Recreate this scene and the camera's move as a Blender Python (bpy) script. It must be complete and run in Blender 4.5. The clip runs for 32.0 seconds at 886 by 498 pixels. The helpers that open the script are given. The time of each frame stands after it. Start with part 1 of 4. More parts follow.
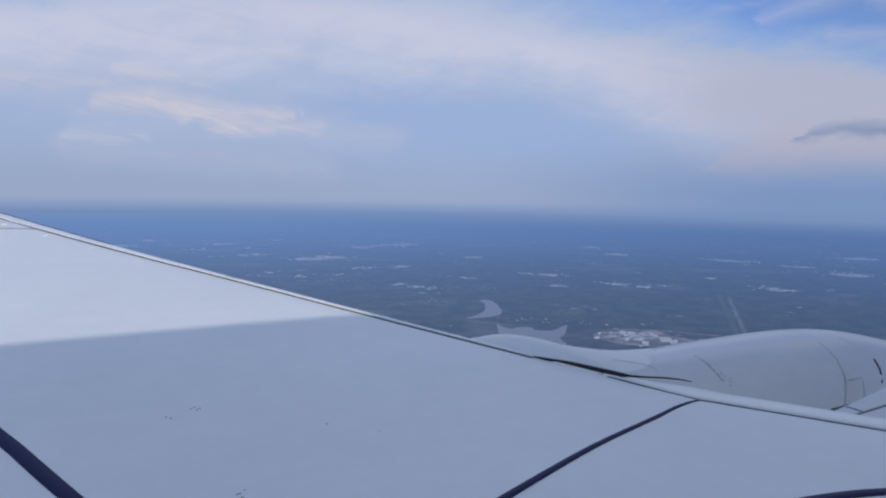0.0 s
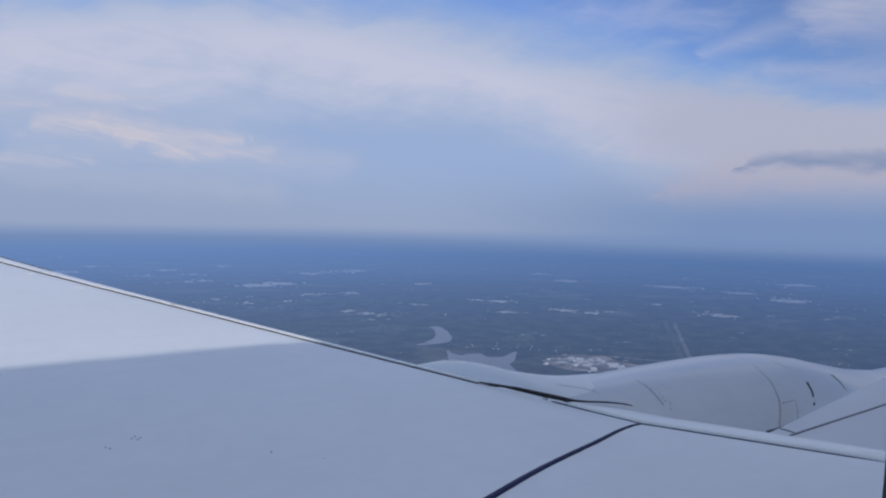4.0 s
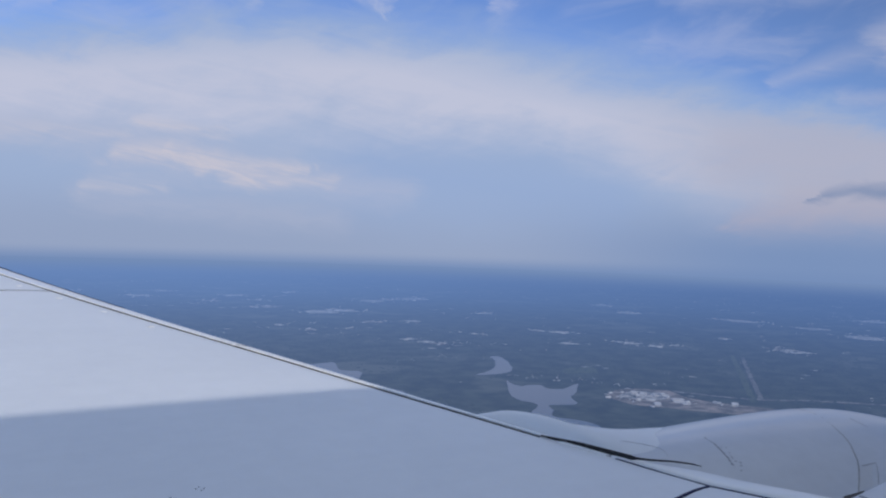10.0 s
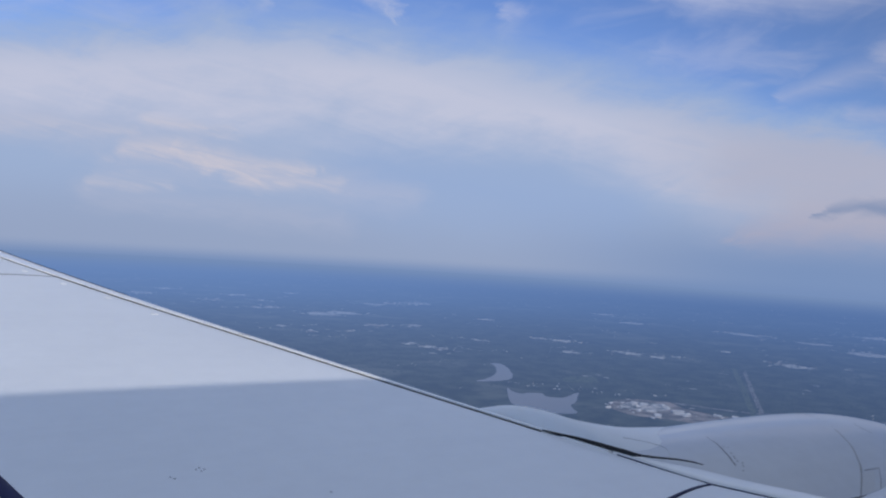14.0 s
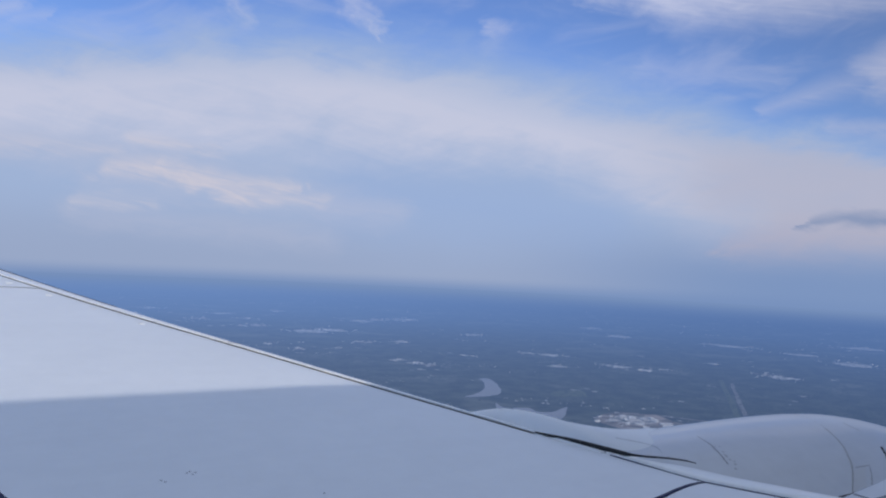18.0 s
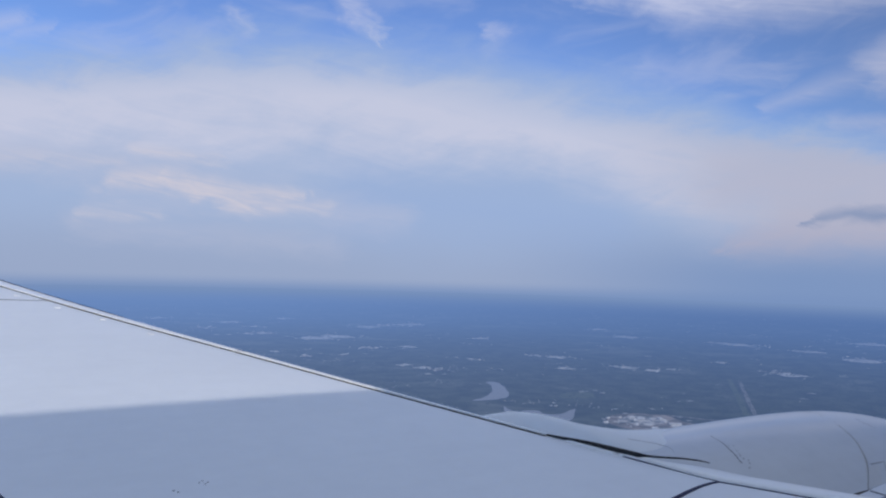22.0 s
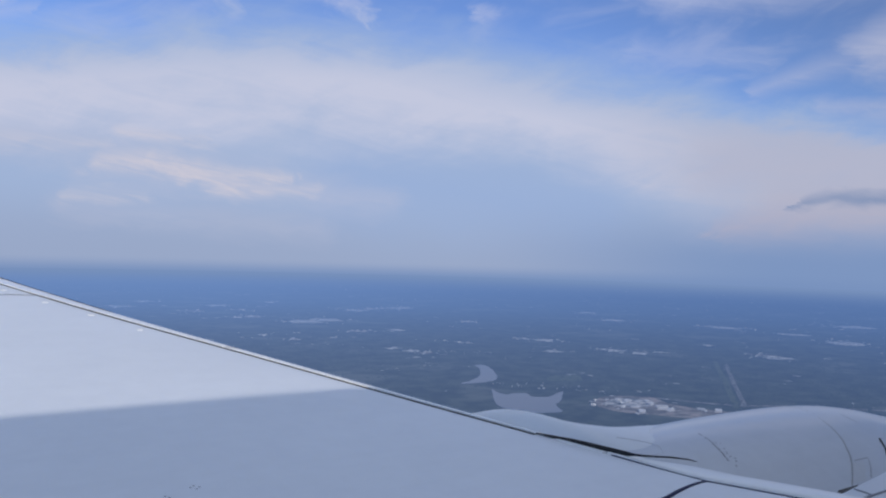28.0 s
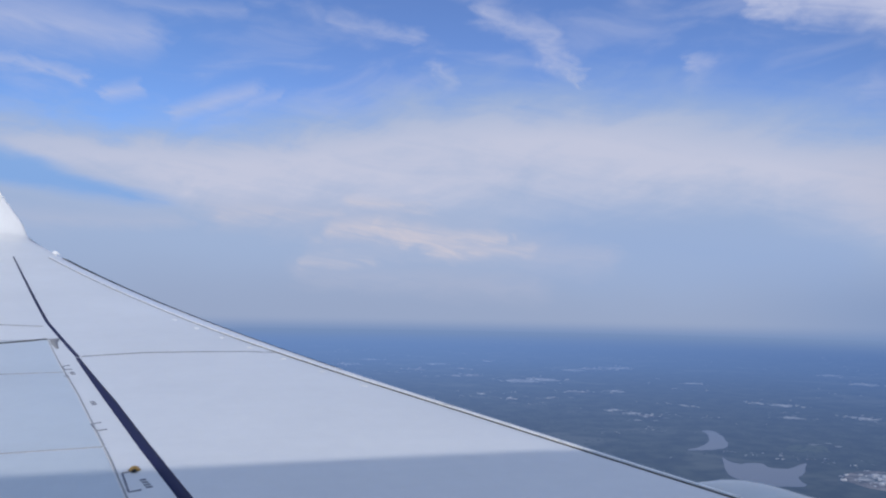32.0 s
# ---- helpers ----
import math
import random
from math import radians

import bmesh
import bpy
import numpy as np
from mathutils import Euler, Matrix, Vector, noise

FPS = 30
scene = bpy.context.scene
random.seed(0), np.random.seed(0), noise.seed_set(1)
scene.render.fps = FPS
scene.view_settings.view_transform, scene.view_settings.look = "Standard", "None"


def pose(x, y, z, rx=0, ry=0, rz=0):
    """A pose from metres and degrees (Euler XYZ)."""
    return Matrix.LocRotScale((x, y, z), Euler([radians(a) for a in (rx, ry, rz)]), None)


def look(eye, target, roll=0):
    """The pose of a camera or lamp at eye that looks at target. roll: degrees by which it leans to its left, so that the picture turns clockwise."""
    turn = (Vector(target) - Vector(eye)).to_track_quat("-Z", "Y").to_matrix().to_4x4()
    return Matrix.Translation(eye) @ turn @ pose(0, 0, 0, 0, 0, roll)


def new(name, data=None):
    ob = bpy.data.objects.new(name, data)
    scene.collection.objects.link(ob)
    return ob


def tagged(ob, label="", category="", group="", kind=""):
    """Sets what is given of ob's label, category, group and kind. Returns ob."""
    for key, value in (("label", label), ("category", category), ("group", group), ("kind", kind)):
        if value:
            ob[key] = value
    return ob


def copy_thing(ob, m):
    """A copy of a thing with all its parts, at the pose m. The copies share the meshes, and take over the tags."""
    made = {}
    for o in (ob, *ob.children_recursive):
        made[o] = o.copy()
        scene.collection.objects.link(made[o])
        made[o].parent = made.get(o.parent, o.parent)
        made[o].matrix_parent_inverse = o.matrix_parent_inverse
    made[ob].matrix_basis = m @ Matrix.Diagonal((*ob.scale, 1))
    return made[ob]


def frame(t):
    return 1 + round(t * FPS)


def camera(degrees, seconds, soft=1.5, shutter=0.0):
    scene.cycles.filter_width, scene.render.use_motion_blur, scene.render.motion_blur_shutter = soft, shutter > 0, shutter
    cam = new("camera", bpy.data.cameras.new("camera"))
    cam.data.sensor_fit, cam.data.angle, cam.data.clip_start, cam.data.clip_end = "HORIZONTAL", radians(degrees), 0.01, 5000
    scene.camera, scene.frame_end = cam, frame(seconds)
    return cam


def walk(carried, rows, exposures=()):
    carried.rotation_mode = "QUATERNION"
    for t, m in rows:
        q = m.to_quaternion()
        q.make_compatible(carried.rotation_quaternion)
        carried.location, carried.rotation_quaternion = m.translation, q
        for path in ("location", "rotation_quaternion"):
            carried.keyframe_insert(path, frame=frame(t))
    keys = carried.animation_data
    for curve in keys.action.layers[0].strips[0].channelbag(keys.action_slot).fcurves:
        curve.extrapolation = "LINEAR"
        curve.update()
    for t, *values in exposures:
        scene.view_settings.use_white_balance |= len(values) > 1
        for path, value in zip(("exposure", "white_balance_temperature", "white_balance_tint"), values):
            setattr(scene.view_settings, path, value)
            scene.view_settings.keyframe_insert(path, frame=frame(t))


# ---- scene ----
cam = camera(59.8, 32.0, soft=2.2)

# seconds, the turn of the camera in degrees, and the sway of the eye behind the cabin window in metres
TURNS = [
    (0.0, 85.585, -0.921, -32.955, 0.020, 0.008, -0.041),
    (0.5, 84.769, -1.258, -34.098, 0.008, -0.027, -0.041),
    (1.0, 84.739, -0.895, -34.995, 0.008, -0.027, -0.041),
    (2.0, 84.444, -1.717, -33.868, -0.001, -0.025, -0.037),
    (3.0, 86.645, 0.071, -33.575, 0.007, -0.018, -0.046),
    (3.5, 87.254, -1.328, -36.991, 0.011, -0.039, -0.044),
    (5.5, 89.007, -1.206, -34.185, 0.007, -0.032, 0.006),
    (6.0, 89.250, -1.273, -34.179, 0.012, -0.020, 0.020),
    (6.5, 89.250, -1.642, -33.752, 0.011, -0.012, 0.040),
    (7.0, 89.519, -1.126, -33.098, 0.013, -0.020, 0.051),
    (7.5, 89.910, -1.548, -32.253, 0.012, -0.010, 0.048),
    (8.0, 90.293, -1.446, -32.179, 0.008, -0.019, 0.059),
    (9.0, 89.491, -1.620, -31.792, 0.019, 0.026, 0.101),
    (10.0, 89.649, -1.891, -32.076, 0.011, -0.019, 0.083),
    (10.5, 89.706, -2.076, -32.107, 0.018, -0.006, 0.075),
    (11.0, 89.517, -2.357, -31.842, 0.016, -0.017, 0.083),
    (11.5, 89.421, -2.550, -31.852, 0.012, -0.014, 0.085),
    (12.0, 89.547, -2.907, -31.916, 0.008, -0.005, 0.068),
    (12.5, 89.909, -2.576, -32.464, 0.007, -0.010, 0.047),
    (13.0, 90.057, -2.691, -32.268, 0.006, -0.020, 0.030),
    (13.5, 90.175, -2.924, -32.136, 0.005, -0.018, 0.018),
    (14.0, 90.029, -3.415, -31.786, 0.006, -0.009, 0.003),
    (14.5, 90.369, -2.971, -32.135, 0.008, -0.016, -0.014),
    (16.5, 90.730, -3.304, -32.243, -0.001, -0.008, -0.047),
    (17.0, 90.934, -3.148, -32.327, 0.001, -0.003, -0.065),
    (17.5, 91.098, -2.776, -32.720, -0.002, -0.001, -0.069),
    (18.0, 91.245, -2.734, -32.770, -0.006, -0.001, -0.073),
    (18.5, 91.410, -2.803, -32.794, -0.009, -0.011, -0.080),
    (19.0, 91.340, -3.123, -32.982, -0.006, 0.003, -0.095),
    (19.5, 91.467, -3.166, -32.984, -0.009, 0.008, -0.101),
    (20.0, 91.401, -2.619, -33.062, -0.011, 0.011, -0.100),
    (20.5, 91.697, -1.582, -32.100, -0.008, 0.013, -0.099),
    (21.0, 91.761, -1.577, -32.021, -0.013, 0.012, -0.081),
    (21.5, 91.601, -1.410, -32.219, -0.018, -0.000, -0.063),
    (22.0, 91.540, -1.541, -32.398, -0.014, 0.017, -0.075),
    (22.5, 91.365, -2.136, -32.290, -0.017, 0.008, -0.067),
    (23.0, 91.341, -1.769, -32.581, -0.019, 0.011, -0.066),
    (23.5, 91.494, -1.656, -33.033, -0.012, 0.020, -0.072),
    (24.0, 91.512, -1.494, -33.056, -0.017, 0.010, -0.055),
    (24.5, 91.163, -1.510, -33.168, -0.016, 0.018, -0.038),
    (25.0, 90.916, -2.009, -32.952, -0.019, 0.021, -0.028),
    (25.5, 90.882, -1.661, -33.160, -0.015, 0.028, -0.023),
    (27.5, 90.440, -1.593, -33.296, -0.022, 0.031, 0.010),
    (28.0, 90.332, -1.559, -33.251, -0.026, 0.022, 0.018),
    (28.5, 90.276, -1.112, -33.703, -0.020, 0.039, 0.013),
    (29.0, 90.328, -0.924, -33.724, -0.022, 0.030, 0.021),
    (29.5, 90.203, -0.954, -33.725, -0.021, 0.032, 0.032),
    (30.0, 89.648, 0.294, -32.449, -0.020, 0.034, 0.043),
    (30.5, 89.530, 0.778, -28.892, -0.020, 0.030, 0.046),
    (31.0, 91.690, -1.332, -27.336, -0.008, 0.028, 0.033),
    (31.5, 91.059, 0.701, -22.703, -0.008, 0.029, 0.012),
    (32.0, 94.350, -0.974, -17.363, 0.000, 0.030, 0.012),
]
walk(cam, [(t, pose(x, y, z, rx, ry, rz)) for t, rx, ry, rz, x, y, z in TURNS],
     exposures=[(0.0, -0.04), (0.5, 0.08), (1.0, 0.12), (2.0, 0.12), (3.0, -0.06), (3.5, -0.08), (6.0, -0.10), (12.0, -0.11), (17.0, -0.06), (20.0, -0.02), (25.0, -0.03), (30.0, -0.04), (32.0, -0.06)])

# ---- sky and sun ----
SUN_EL, SUN_AZ = 20.4, 196.0          # degrees; azimuth clockwise from the wing's outward side (+y)


class Nodes:
    """Short hand for node trees."""

    def __init__(self, tree):
        self.t = tree

    def n(self, kind, **props):
        node = self.t.nodes.new(kind)
        for k, v in props.items():
            if k == "op":
                node.operation = v
            elif k == "blend":
                node.blend_type = v
            elif k == "dtype":
                node.data_type = v
        return node

    def put(self, sock, v):
        if isinstance(v, (int, float)):
            sock.default_value = v
        elif isinstance(v, tuple):
            sock.default_value = v if len(v) == 4 or len(sock.default_value) == 3 else (*v, 1)
        else:
            self.t.links.new(v, sock)

    def m(self, op, a, b=0.0, c=0.0, clamp=False):
        node = self.n("ShaderNodeMath", op=op)
        node.use_clamp = clamp
        for i, v in enumerate((a, b, c)):
            self.put(node.inputs[i], v)
        return node.outputs[0]

    def ramp01(self, v, lo, hi):
        node = self.n("ShaderNodeMapRange")
        node.interpolation_type = "SMOOTHSTEP"
        self.put(node.inputs[0], v)
        for i, x in ((1, lo), (2, hi), (3, 0.0), (4, 1.0)):
            self.put(node.inputs[i], x)
        return node.outputs[0]

    def mix(self, fac, a, b):
        node = self.n("ShaderNodeMix", dtype="RGBA")
        self.put(node.inputs[0], fac)
        self.put(node.inputs[6], a)
        self.put(node.inputs[7], b)
        return node.outputs[2]

    def noise(self, vec, scale, detail=4.0, rough=0.55, distortion=0.0):
        node = self.n("ShaderNodeTexNoise")
        if vec is not None:
            self.put(node.inputs["Vector"], vec)
        node.inputs["Scale"].default_value = scale
        node.inputs["Detail"].default_value = detail
        node.inputs["Roughness"].default_value = rough
        node.inputs["Distortion"].default_value = distortion
        return node.outputs["Fac"]

    def vec(self, x, y, z):
        node = self.n("ShaderNodeCombineXYZ")
        for i, v in enumerate((x, y, z)):
            self.put(node.inputs[i], v)
        return node.outputs[0]

    def curve(self, v, stops, lo, hi):
        """A smooth line through (place, value) stops, values between lo and hi."""
        node = self.n("ShaderNodeValToRGB")
        a, b = stops[0][0], stops[-1][0]
        node.color_ramp.interpolation = "B_SPLINE"
        el = node.color_ramp.elements
        while len(el) < len(stops):
            el.new(0.5)
        for e, (p, q) in zip(el, stops):
            e.position = (p - a) / (b - a)
            g = (q - lo) / (hi - lo)
            e.color = (g, g, g, 1)
        self.put(node.inputs[0], self.m("DIVIDE", self.m("SUBTRACT", v, a), b - a, clamp=True))
        return self.m("MULTIPLY_ADD", node.outputs[0], hi - lo, lo)


def build_sky():
    world = bpy.data.worlds.new("sky")
    scene.world = world
    world.use_nodes = True
    world.node_tree.nodes.clear()
    k = Nodes(world.node_tree)
    way = k.n("ShaderNodeTexCoord").outputs["Generated"]
    split = k.n("ShaderNodeSeparateXYZ")
    k.put(split.inputs[0], way)
    x, y, z = split.outputs
    u = k.m("MULTIPLY", k.m("ARCTAN2", x, y), 57.2958)
    v = k.m("MULTIPLY", k.m("ARCSINE", z), 57.2958)

    def drift(su, sv, lean, scale, detail, rough, twist, seed):
        """Noise of the wind-drawn cloud: drawn out along a line that sinks by lean degrees a degree."""
        at = k.vec(k.m("MULTIPLY", u, su), k.m("MULTIPLY", k.m("MULTIPLY_ADD", u, lean, v), sv), seed)
        return k.m("SUBTRACT", k.noise(at, scale, detail, rough, twist), 0.5)
    broad = drift(0.05, 0.16, 0.0, 1.0, 3.0, 0.5, 0.4, 0.0)
    fine = drift(0.06, 0.34, 0.14, 1.6, 6.0, 0.62, 0.9, 3.0)
    plume = drift(0.11, 0.22, -0.22, 1.4, 5.0, 0.6, 0.5, 9.0)
    curl = drift(0.22, 0.50, 0.12, 1.5, 5.0, 0.55, 0.6, 5.0)
    hair = drift(0.12, 1.15, 0.17, 1.7, 5.0, 0.60, 0.8, 13.0)
    # the ragged edge of every cloud comes from one warped pair of bearings
    uw = k.m("ADD", u, k.m("ADD", k.m("MULTIPLY", curl, 4.0), k.m("MULTIPLY", plume, 3.0)))
    vw = k.m("ADD", v, k.m("ADD", k.m("MULTIPLY", curl, 1.1), k.m("ADD", k.m("MULTIPLY", hair, 0.45), k.m("MULTIPLY", plume, 1.5))))

    def stroke(u0, v0, u1, v1, w0, w1, core=0.0):
        """A tapered brush of cloud from one bearing to another; one in the middle, nothing past its width."""
        du, dv = u1 - u0, v1 - v0
        pu, pv = k.m("SUBTRACT", uw, u0), k.m("SUBTRACT", vw, v0)
        t = k.m("DIVIDE", k.m("MULTIPLY_ADD", pu, du, k.m("MULTIPLY", pv, dv)), du * du + dv * dv, clamp=True)
        qu, qv = k.m("MULTIPLY_ADD", t, -du, pu), k.m("MULTIPLY_ADD", t, -dv, pv)
        r = k.m("SQRT", k.m("MULTIPLY_ADD", qu, qu, k.m("MULTIPLY", qv, qv)))
        return k.ramp01(k.m("DIVIDE", r, k.m("MULTIPLY_ADD", t, w1 - w0, w0)), 1.75, core - 0.6)

    def gather(strokes):
        """The densest of several strokes, each with its own strength."""
        out = None
        for *s, strength in strokes:
            one = k.m("MULTIPLY", stroke(*s), k.m("MULTIPLY_ADD", k.m("ADD", curl, hair), 0.7 * strength, strength), clamp=True)
            out = one if out is None else k.m("MAXIMUM", out, one)
        return out

    sky = k.n("ShaderNodeTexSky")
    sky.sky_type = "NISHITA"
    sky.sun_disc = False
    sky.sun_elevation, sky.sun_rotation = radians(SUN_EL), radians(SUN_AZ)
    sky.altitude, sky.air_density, sky.dust_density, sky.ozone_density = 1500, 1.0, 0.6, 2.0
    clear = k.n("ShaderNodeVectorMath", op="MULTIPLY")
    k.put(clear.inputs[0], sky.outputs[0])
    clear.inputs[1].default_value = (SKY_GAIN * 0.72, SKY_GAIN * 0.80, SKY_GAIN * 1.11)

    # the open sky is clearest astern and dulls towards the weather ahead
    dull = k.n("ShaderNodeVectorMath", op="MULTIPLY")
    k.put(dull.inputs[0], clear.outputs[0])
    k.put(dull.inputs[1], k.mix(k.ramp01(u, 38.0, 66.0), k.mix(k.ramp01(u, 14.0, -8.0), (1.0, 1.0, 1.0), (1.04, 1.10, 1.09)), (0.86, 0.84, 0.82)))
    # loose cirrus above the sheet
    wisps = k.m("MULTIPLY", k.ramp01(drift(0.05, 0.15, -0.07, 2.0, 5.0, 0.55, 0.6, 7.0), -0.05, 0.28), 0.38)
    cirrus = gather([(40.0, 21.7, 49.0, 20.4, 1.3, 2.5, 0.9, 0.86), (49.0, 20.4, 66.0, 21.2, 2.6, 3.0, 0.9, 0.86), (67.0, 14.6, 61.2, 13.6, 3.1, 1.3, 0.5, 0.74),
                     (61.2, 13.4, 55.4, 11.9, 1.1, 0.6, 0.0, 0.42), (58.5, 10.2, 68.0, 9.9, 0.6, 1.0, 0.2, 0.55), (47.0, 14.9, 56.0, 13.6, 0.9, 0.8, 0.0, 0.36)])
    shreds = gather([(20.0, 21.6, 25.0, 19.4, 1.0, 1.0, 0.65), (24.0, 20.0, 27.8, 16.4, 1.4, 0.3, 0.60), (35.4, 17.6, 36.6, 17.3, 0.5, 0.5, 0.50),
                     (16.0, 17.5, 17.6, 16.6, 0.5, 0.7, 0.50), (9.0, 20.6, 14.8, 19.5, 0.8, 0.5, 0.45)])
    left = gather([(-16.0, 18.2, -5.0, 18.2, 2.4, 1.6, 0.62), (-12.0, 20.6, 2.0, 20.6, 0.9, 0.6, 0.30), (-14.0, 15.4, -8.6, 14.8, 0.5, 0.6, 0.55), (-6.4, 14.2, -5.0, 14.6, 0.6, 0.6, 0.60),
                   (-2.4, 13.2, 2.4, 15.0, 0.6, 0.7, 0.60), (2.4, 14.3, 4.0, 14.7, 0.6, 0.5, 0.45)])
    puffs = k.m("MAXIMUM", k.m("MAXIMUM", wisps, cirrus), k.m("MAXIMUM", shreds, left))
    blue = k.mix(puffs, dull.outputs[0], k.mix(k.ramp01(u, 46.0, 66.0), (0.52, 0.57, 0.78), (0.45, 0.49, 0.66)))

    # the great sheet of thin cloud: its upper edge sinks forward, and its bright belly lies between two lines
    wob = k.m("ADD", k.m("MULTIPLY", broad, 3.2), k.m("ADD", k.m("MULTIPLY", fine, 2.2), k.m("MULTIPLY", plume, 3.6)))
    top = k.curve(u, [(-60, 9), (-13, 12.0), (-4, 12.1), (3, 12.2), (13, 14.4), (21, 16.2), (30, 15.9), (37, 14.4), (46, 12.7), (51, 11.6), (56, 9.4), (62, 8.6), (100, 8)], 0, 20)
    low_line = k.curve(u, [(-60, 9), (-13, 9.0), (3, 7.4), (13, 8.0), (25, 7.9), (37, 8.8), (43, 7.6), (48, 5.0), (52, 2.4), (56, 1.6), (64, 1.9), (100, 3)], 0, 20)
    # its edge is torn softly abeam and cut more sharply to either side
    crisp = k.curve(u, [(-60, 1.7), (0, 1.7), (10, 1.5), (20, 1.0), (44, 1.0), (52, 1.4), (58, 2.2), (100, 2.2)], 0, 3)
    depth = k.m("MULTIPLY", k.m("SUBTRACT", top, k.m("ADD", v, wob)), crisp)
    sheet = k.ramp01(depth, -3.4, 2.6)
    belly = k.m("ADD", k.m("SUBTRACT", v, low_line), k.m("MULTIPLY", wob, 0.8))
    white = k.m("MULTIPLY", k.ramp01(depth, -0.2, 4.0), k.ramp01(belly, -2.8, 2.4))
    white = k.m("MULTIPLY", white, k.m("MULTIPLY_ADD", k.m("ADD", k.m("ADD", fine, broad), k.m("MULTIPLY", plume, 1.2)), 0.8, 0.94), clamp=True)
    low = k.ramp01(k.m("MULTIPLY_ADD", broad, 3.0, v), 5.0, -1.0)
    cloud = k.mix(low, (0.352, 0.462, 0.690), (0.322, 0.402, 0.590))
    mid = k.m("MULTIPLY", stroke(26.0, 5.4, 44.0, 3.6, 3.6, 3.2, 0.1), 0.55)
    cloud = k.mix(mid, cloud, (0.300, 0.425, 0.705))
    cloud = k.mix(white, cloud, k.mix(k.ramp01(u, 40.0, 60.0), (0.550, 0.589, 0.752), (0.436, 0.472, 0.617)))
    right = k.m("MULTIPLY", k.ramp01(u, 34.0, 58.0), k.ramp01(v, 4.6, -0.2))
    cloud = k.mix(k.m("MULTIPLY", right, 0.9), cloud, (0.195, 0.300, 0.535))

    # a warm bank low down ahead, with one small dark cloud before it
    cloud = k.mix(gather([(53.0, 6.6, 72.0, 6.4, 2.2, 2.4, 0.4, 0.75)]), cloud, (0.456, 0.480, 0.622))
    warm = gather([(53.2, 2.2, 57.0, 3.3, 0.9, 1.6, 0.50), (56.5, 3.2, 68.0, 3.4, 1.6, 1.8, 0.46)])
    cloud = k.mix(warm, cloud, (0.475, 0.437, 0.535))
    dark = gather([(57.8, 4.0, 60.0, 4.3, 0.25, 0.55, 0.6, 0.68), (60.0, 4.3, 69.0, 4.3, 0.55, 0.58, 0.6, 0.72)])
    cloud = k.mix(dark, cloud, (0.205, 0.285, 0.475))

    # bright combed streaks under the sheet, in a soft veil
    veil = gather([(1.0, 6.6, 10.0, 6.3, 1.2, 1.5, 0.40), (9.0, 5.7, 20.5, 4.6, 1.9, 1.7, 0.55), (20.5, 4.4, 28.5, 3.7, 1.6, 1.2, 0.45), (7.0, 2.6, 24.0, 1.6, 1.0, 1.3, 0.30), (-14.0, 5.4, -2.0, 5.8, 1.0, 0.7, 0.35)])
    cloud = k.mix(veil, cloud, (0.520, 0.540, 0.680))
    combed = k.m("MULTIPLY_ADD", k.ramp01(hair, -0.16, 0.10), 0.62, 0.48)
    streak = gather([(8.6, 5.5, 13.0, 5.9, 0.6, 0.8, 0.55), (12.0, 5.9, 18.6, 4.3, 0.7, 0.9, 0.75), (15.0, 5.5, 22.0, 5.2, 0.7, 0.45, 0.60), (17.0, 4.5, 23.4, 4.2, 0.9, 0.6, 0.40),
                     (7.6, 3.5, 12.4, 3.4, 0.5, 0.4, 0.34), (10.6, 7.7, 16.6, 7.5, 0.7, 0.5, 0.46), (1.5, 6.4, 9.0, 6.6, 0.7, 0.4, 0.30)])
    cloud = k.mix(k.m("MULTIPLY", streak, combed), cloud, (0.665, 0.625, 0.690))
    colour = k.mix(sheet, blue, cloud)

    # a wedge of open blue between two arms of the sheet
    ragged = k.m("ADD", k.m("MULTIPLY", fine, 1.6), k.m("MULTIPLY", plume, 1.6))
    over = k.m("ADD", ragged, k.m("SUBTRACT", k.m("MULTIPLY_ADD", u, -0.29, 6.36), v))
    under = k.m("ADD", ragged, k.m("SUBTRACT", v, k.m("MULTIPLY_ADD", u, -0.05, 6.70)))
    pocket = k.m("MULTIPLY", k.ramp01(over, -0.5, 0.9), k.m("MULTIPLY", k.ramp01(under, -0.5, 0.9), k.ramp01(u, 1.0, -4.0)))
    colour = k.mix(k.m("MULTIPLY", pocket, 0.9), colour, (0.215, 0.405, 0.785))
    # pale fill added overhead, out of view, to brighten the shaded wing
    high = k.m("MULTIPLY", k.ramp01(v, 24.0, 50.0), k.m("MULTIPLY_ADD", broad, 0.6, 0.85, clamp=True))
    colour = k.mix(high, colour, OVERHEAD_FILL)
    colour = k.mix(k.ramp01(v, -0.7, -1.9), colour, (0.190, 0.290, 0.520))
    tint = k.n("ShaderNodeVectorMath", op="MULTIPLY")
    k.put(tint.inputs[0], colour)
    tint.inputs[1].default_value = (1.012, 1.0, 0.995)
    back = k.n("ShaderNodeBackground")
    k.put(back.inputs[0], tint.outputs[0])
    back.inputs[1].default_value = 1.0
    k.put(k.n("ShaderNodeOutputWorld").inputs[0], back.outputs[0])


SKY_GAIN, OVERHEAD_FILL = 0.121, (0.455, 0.54, 0.695)
build_sky()

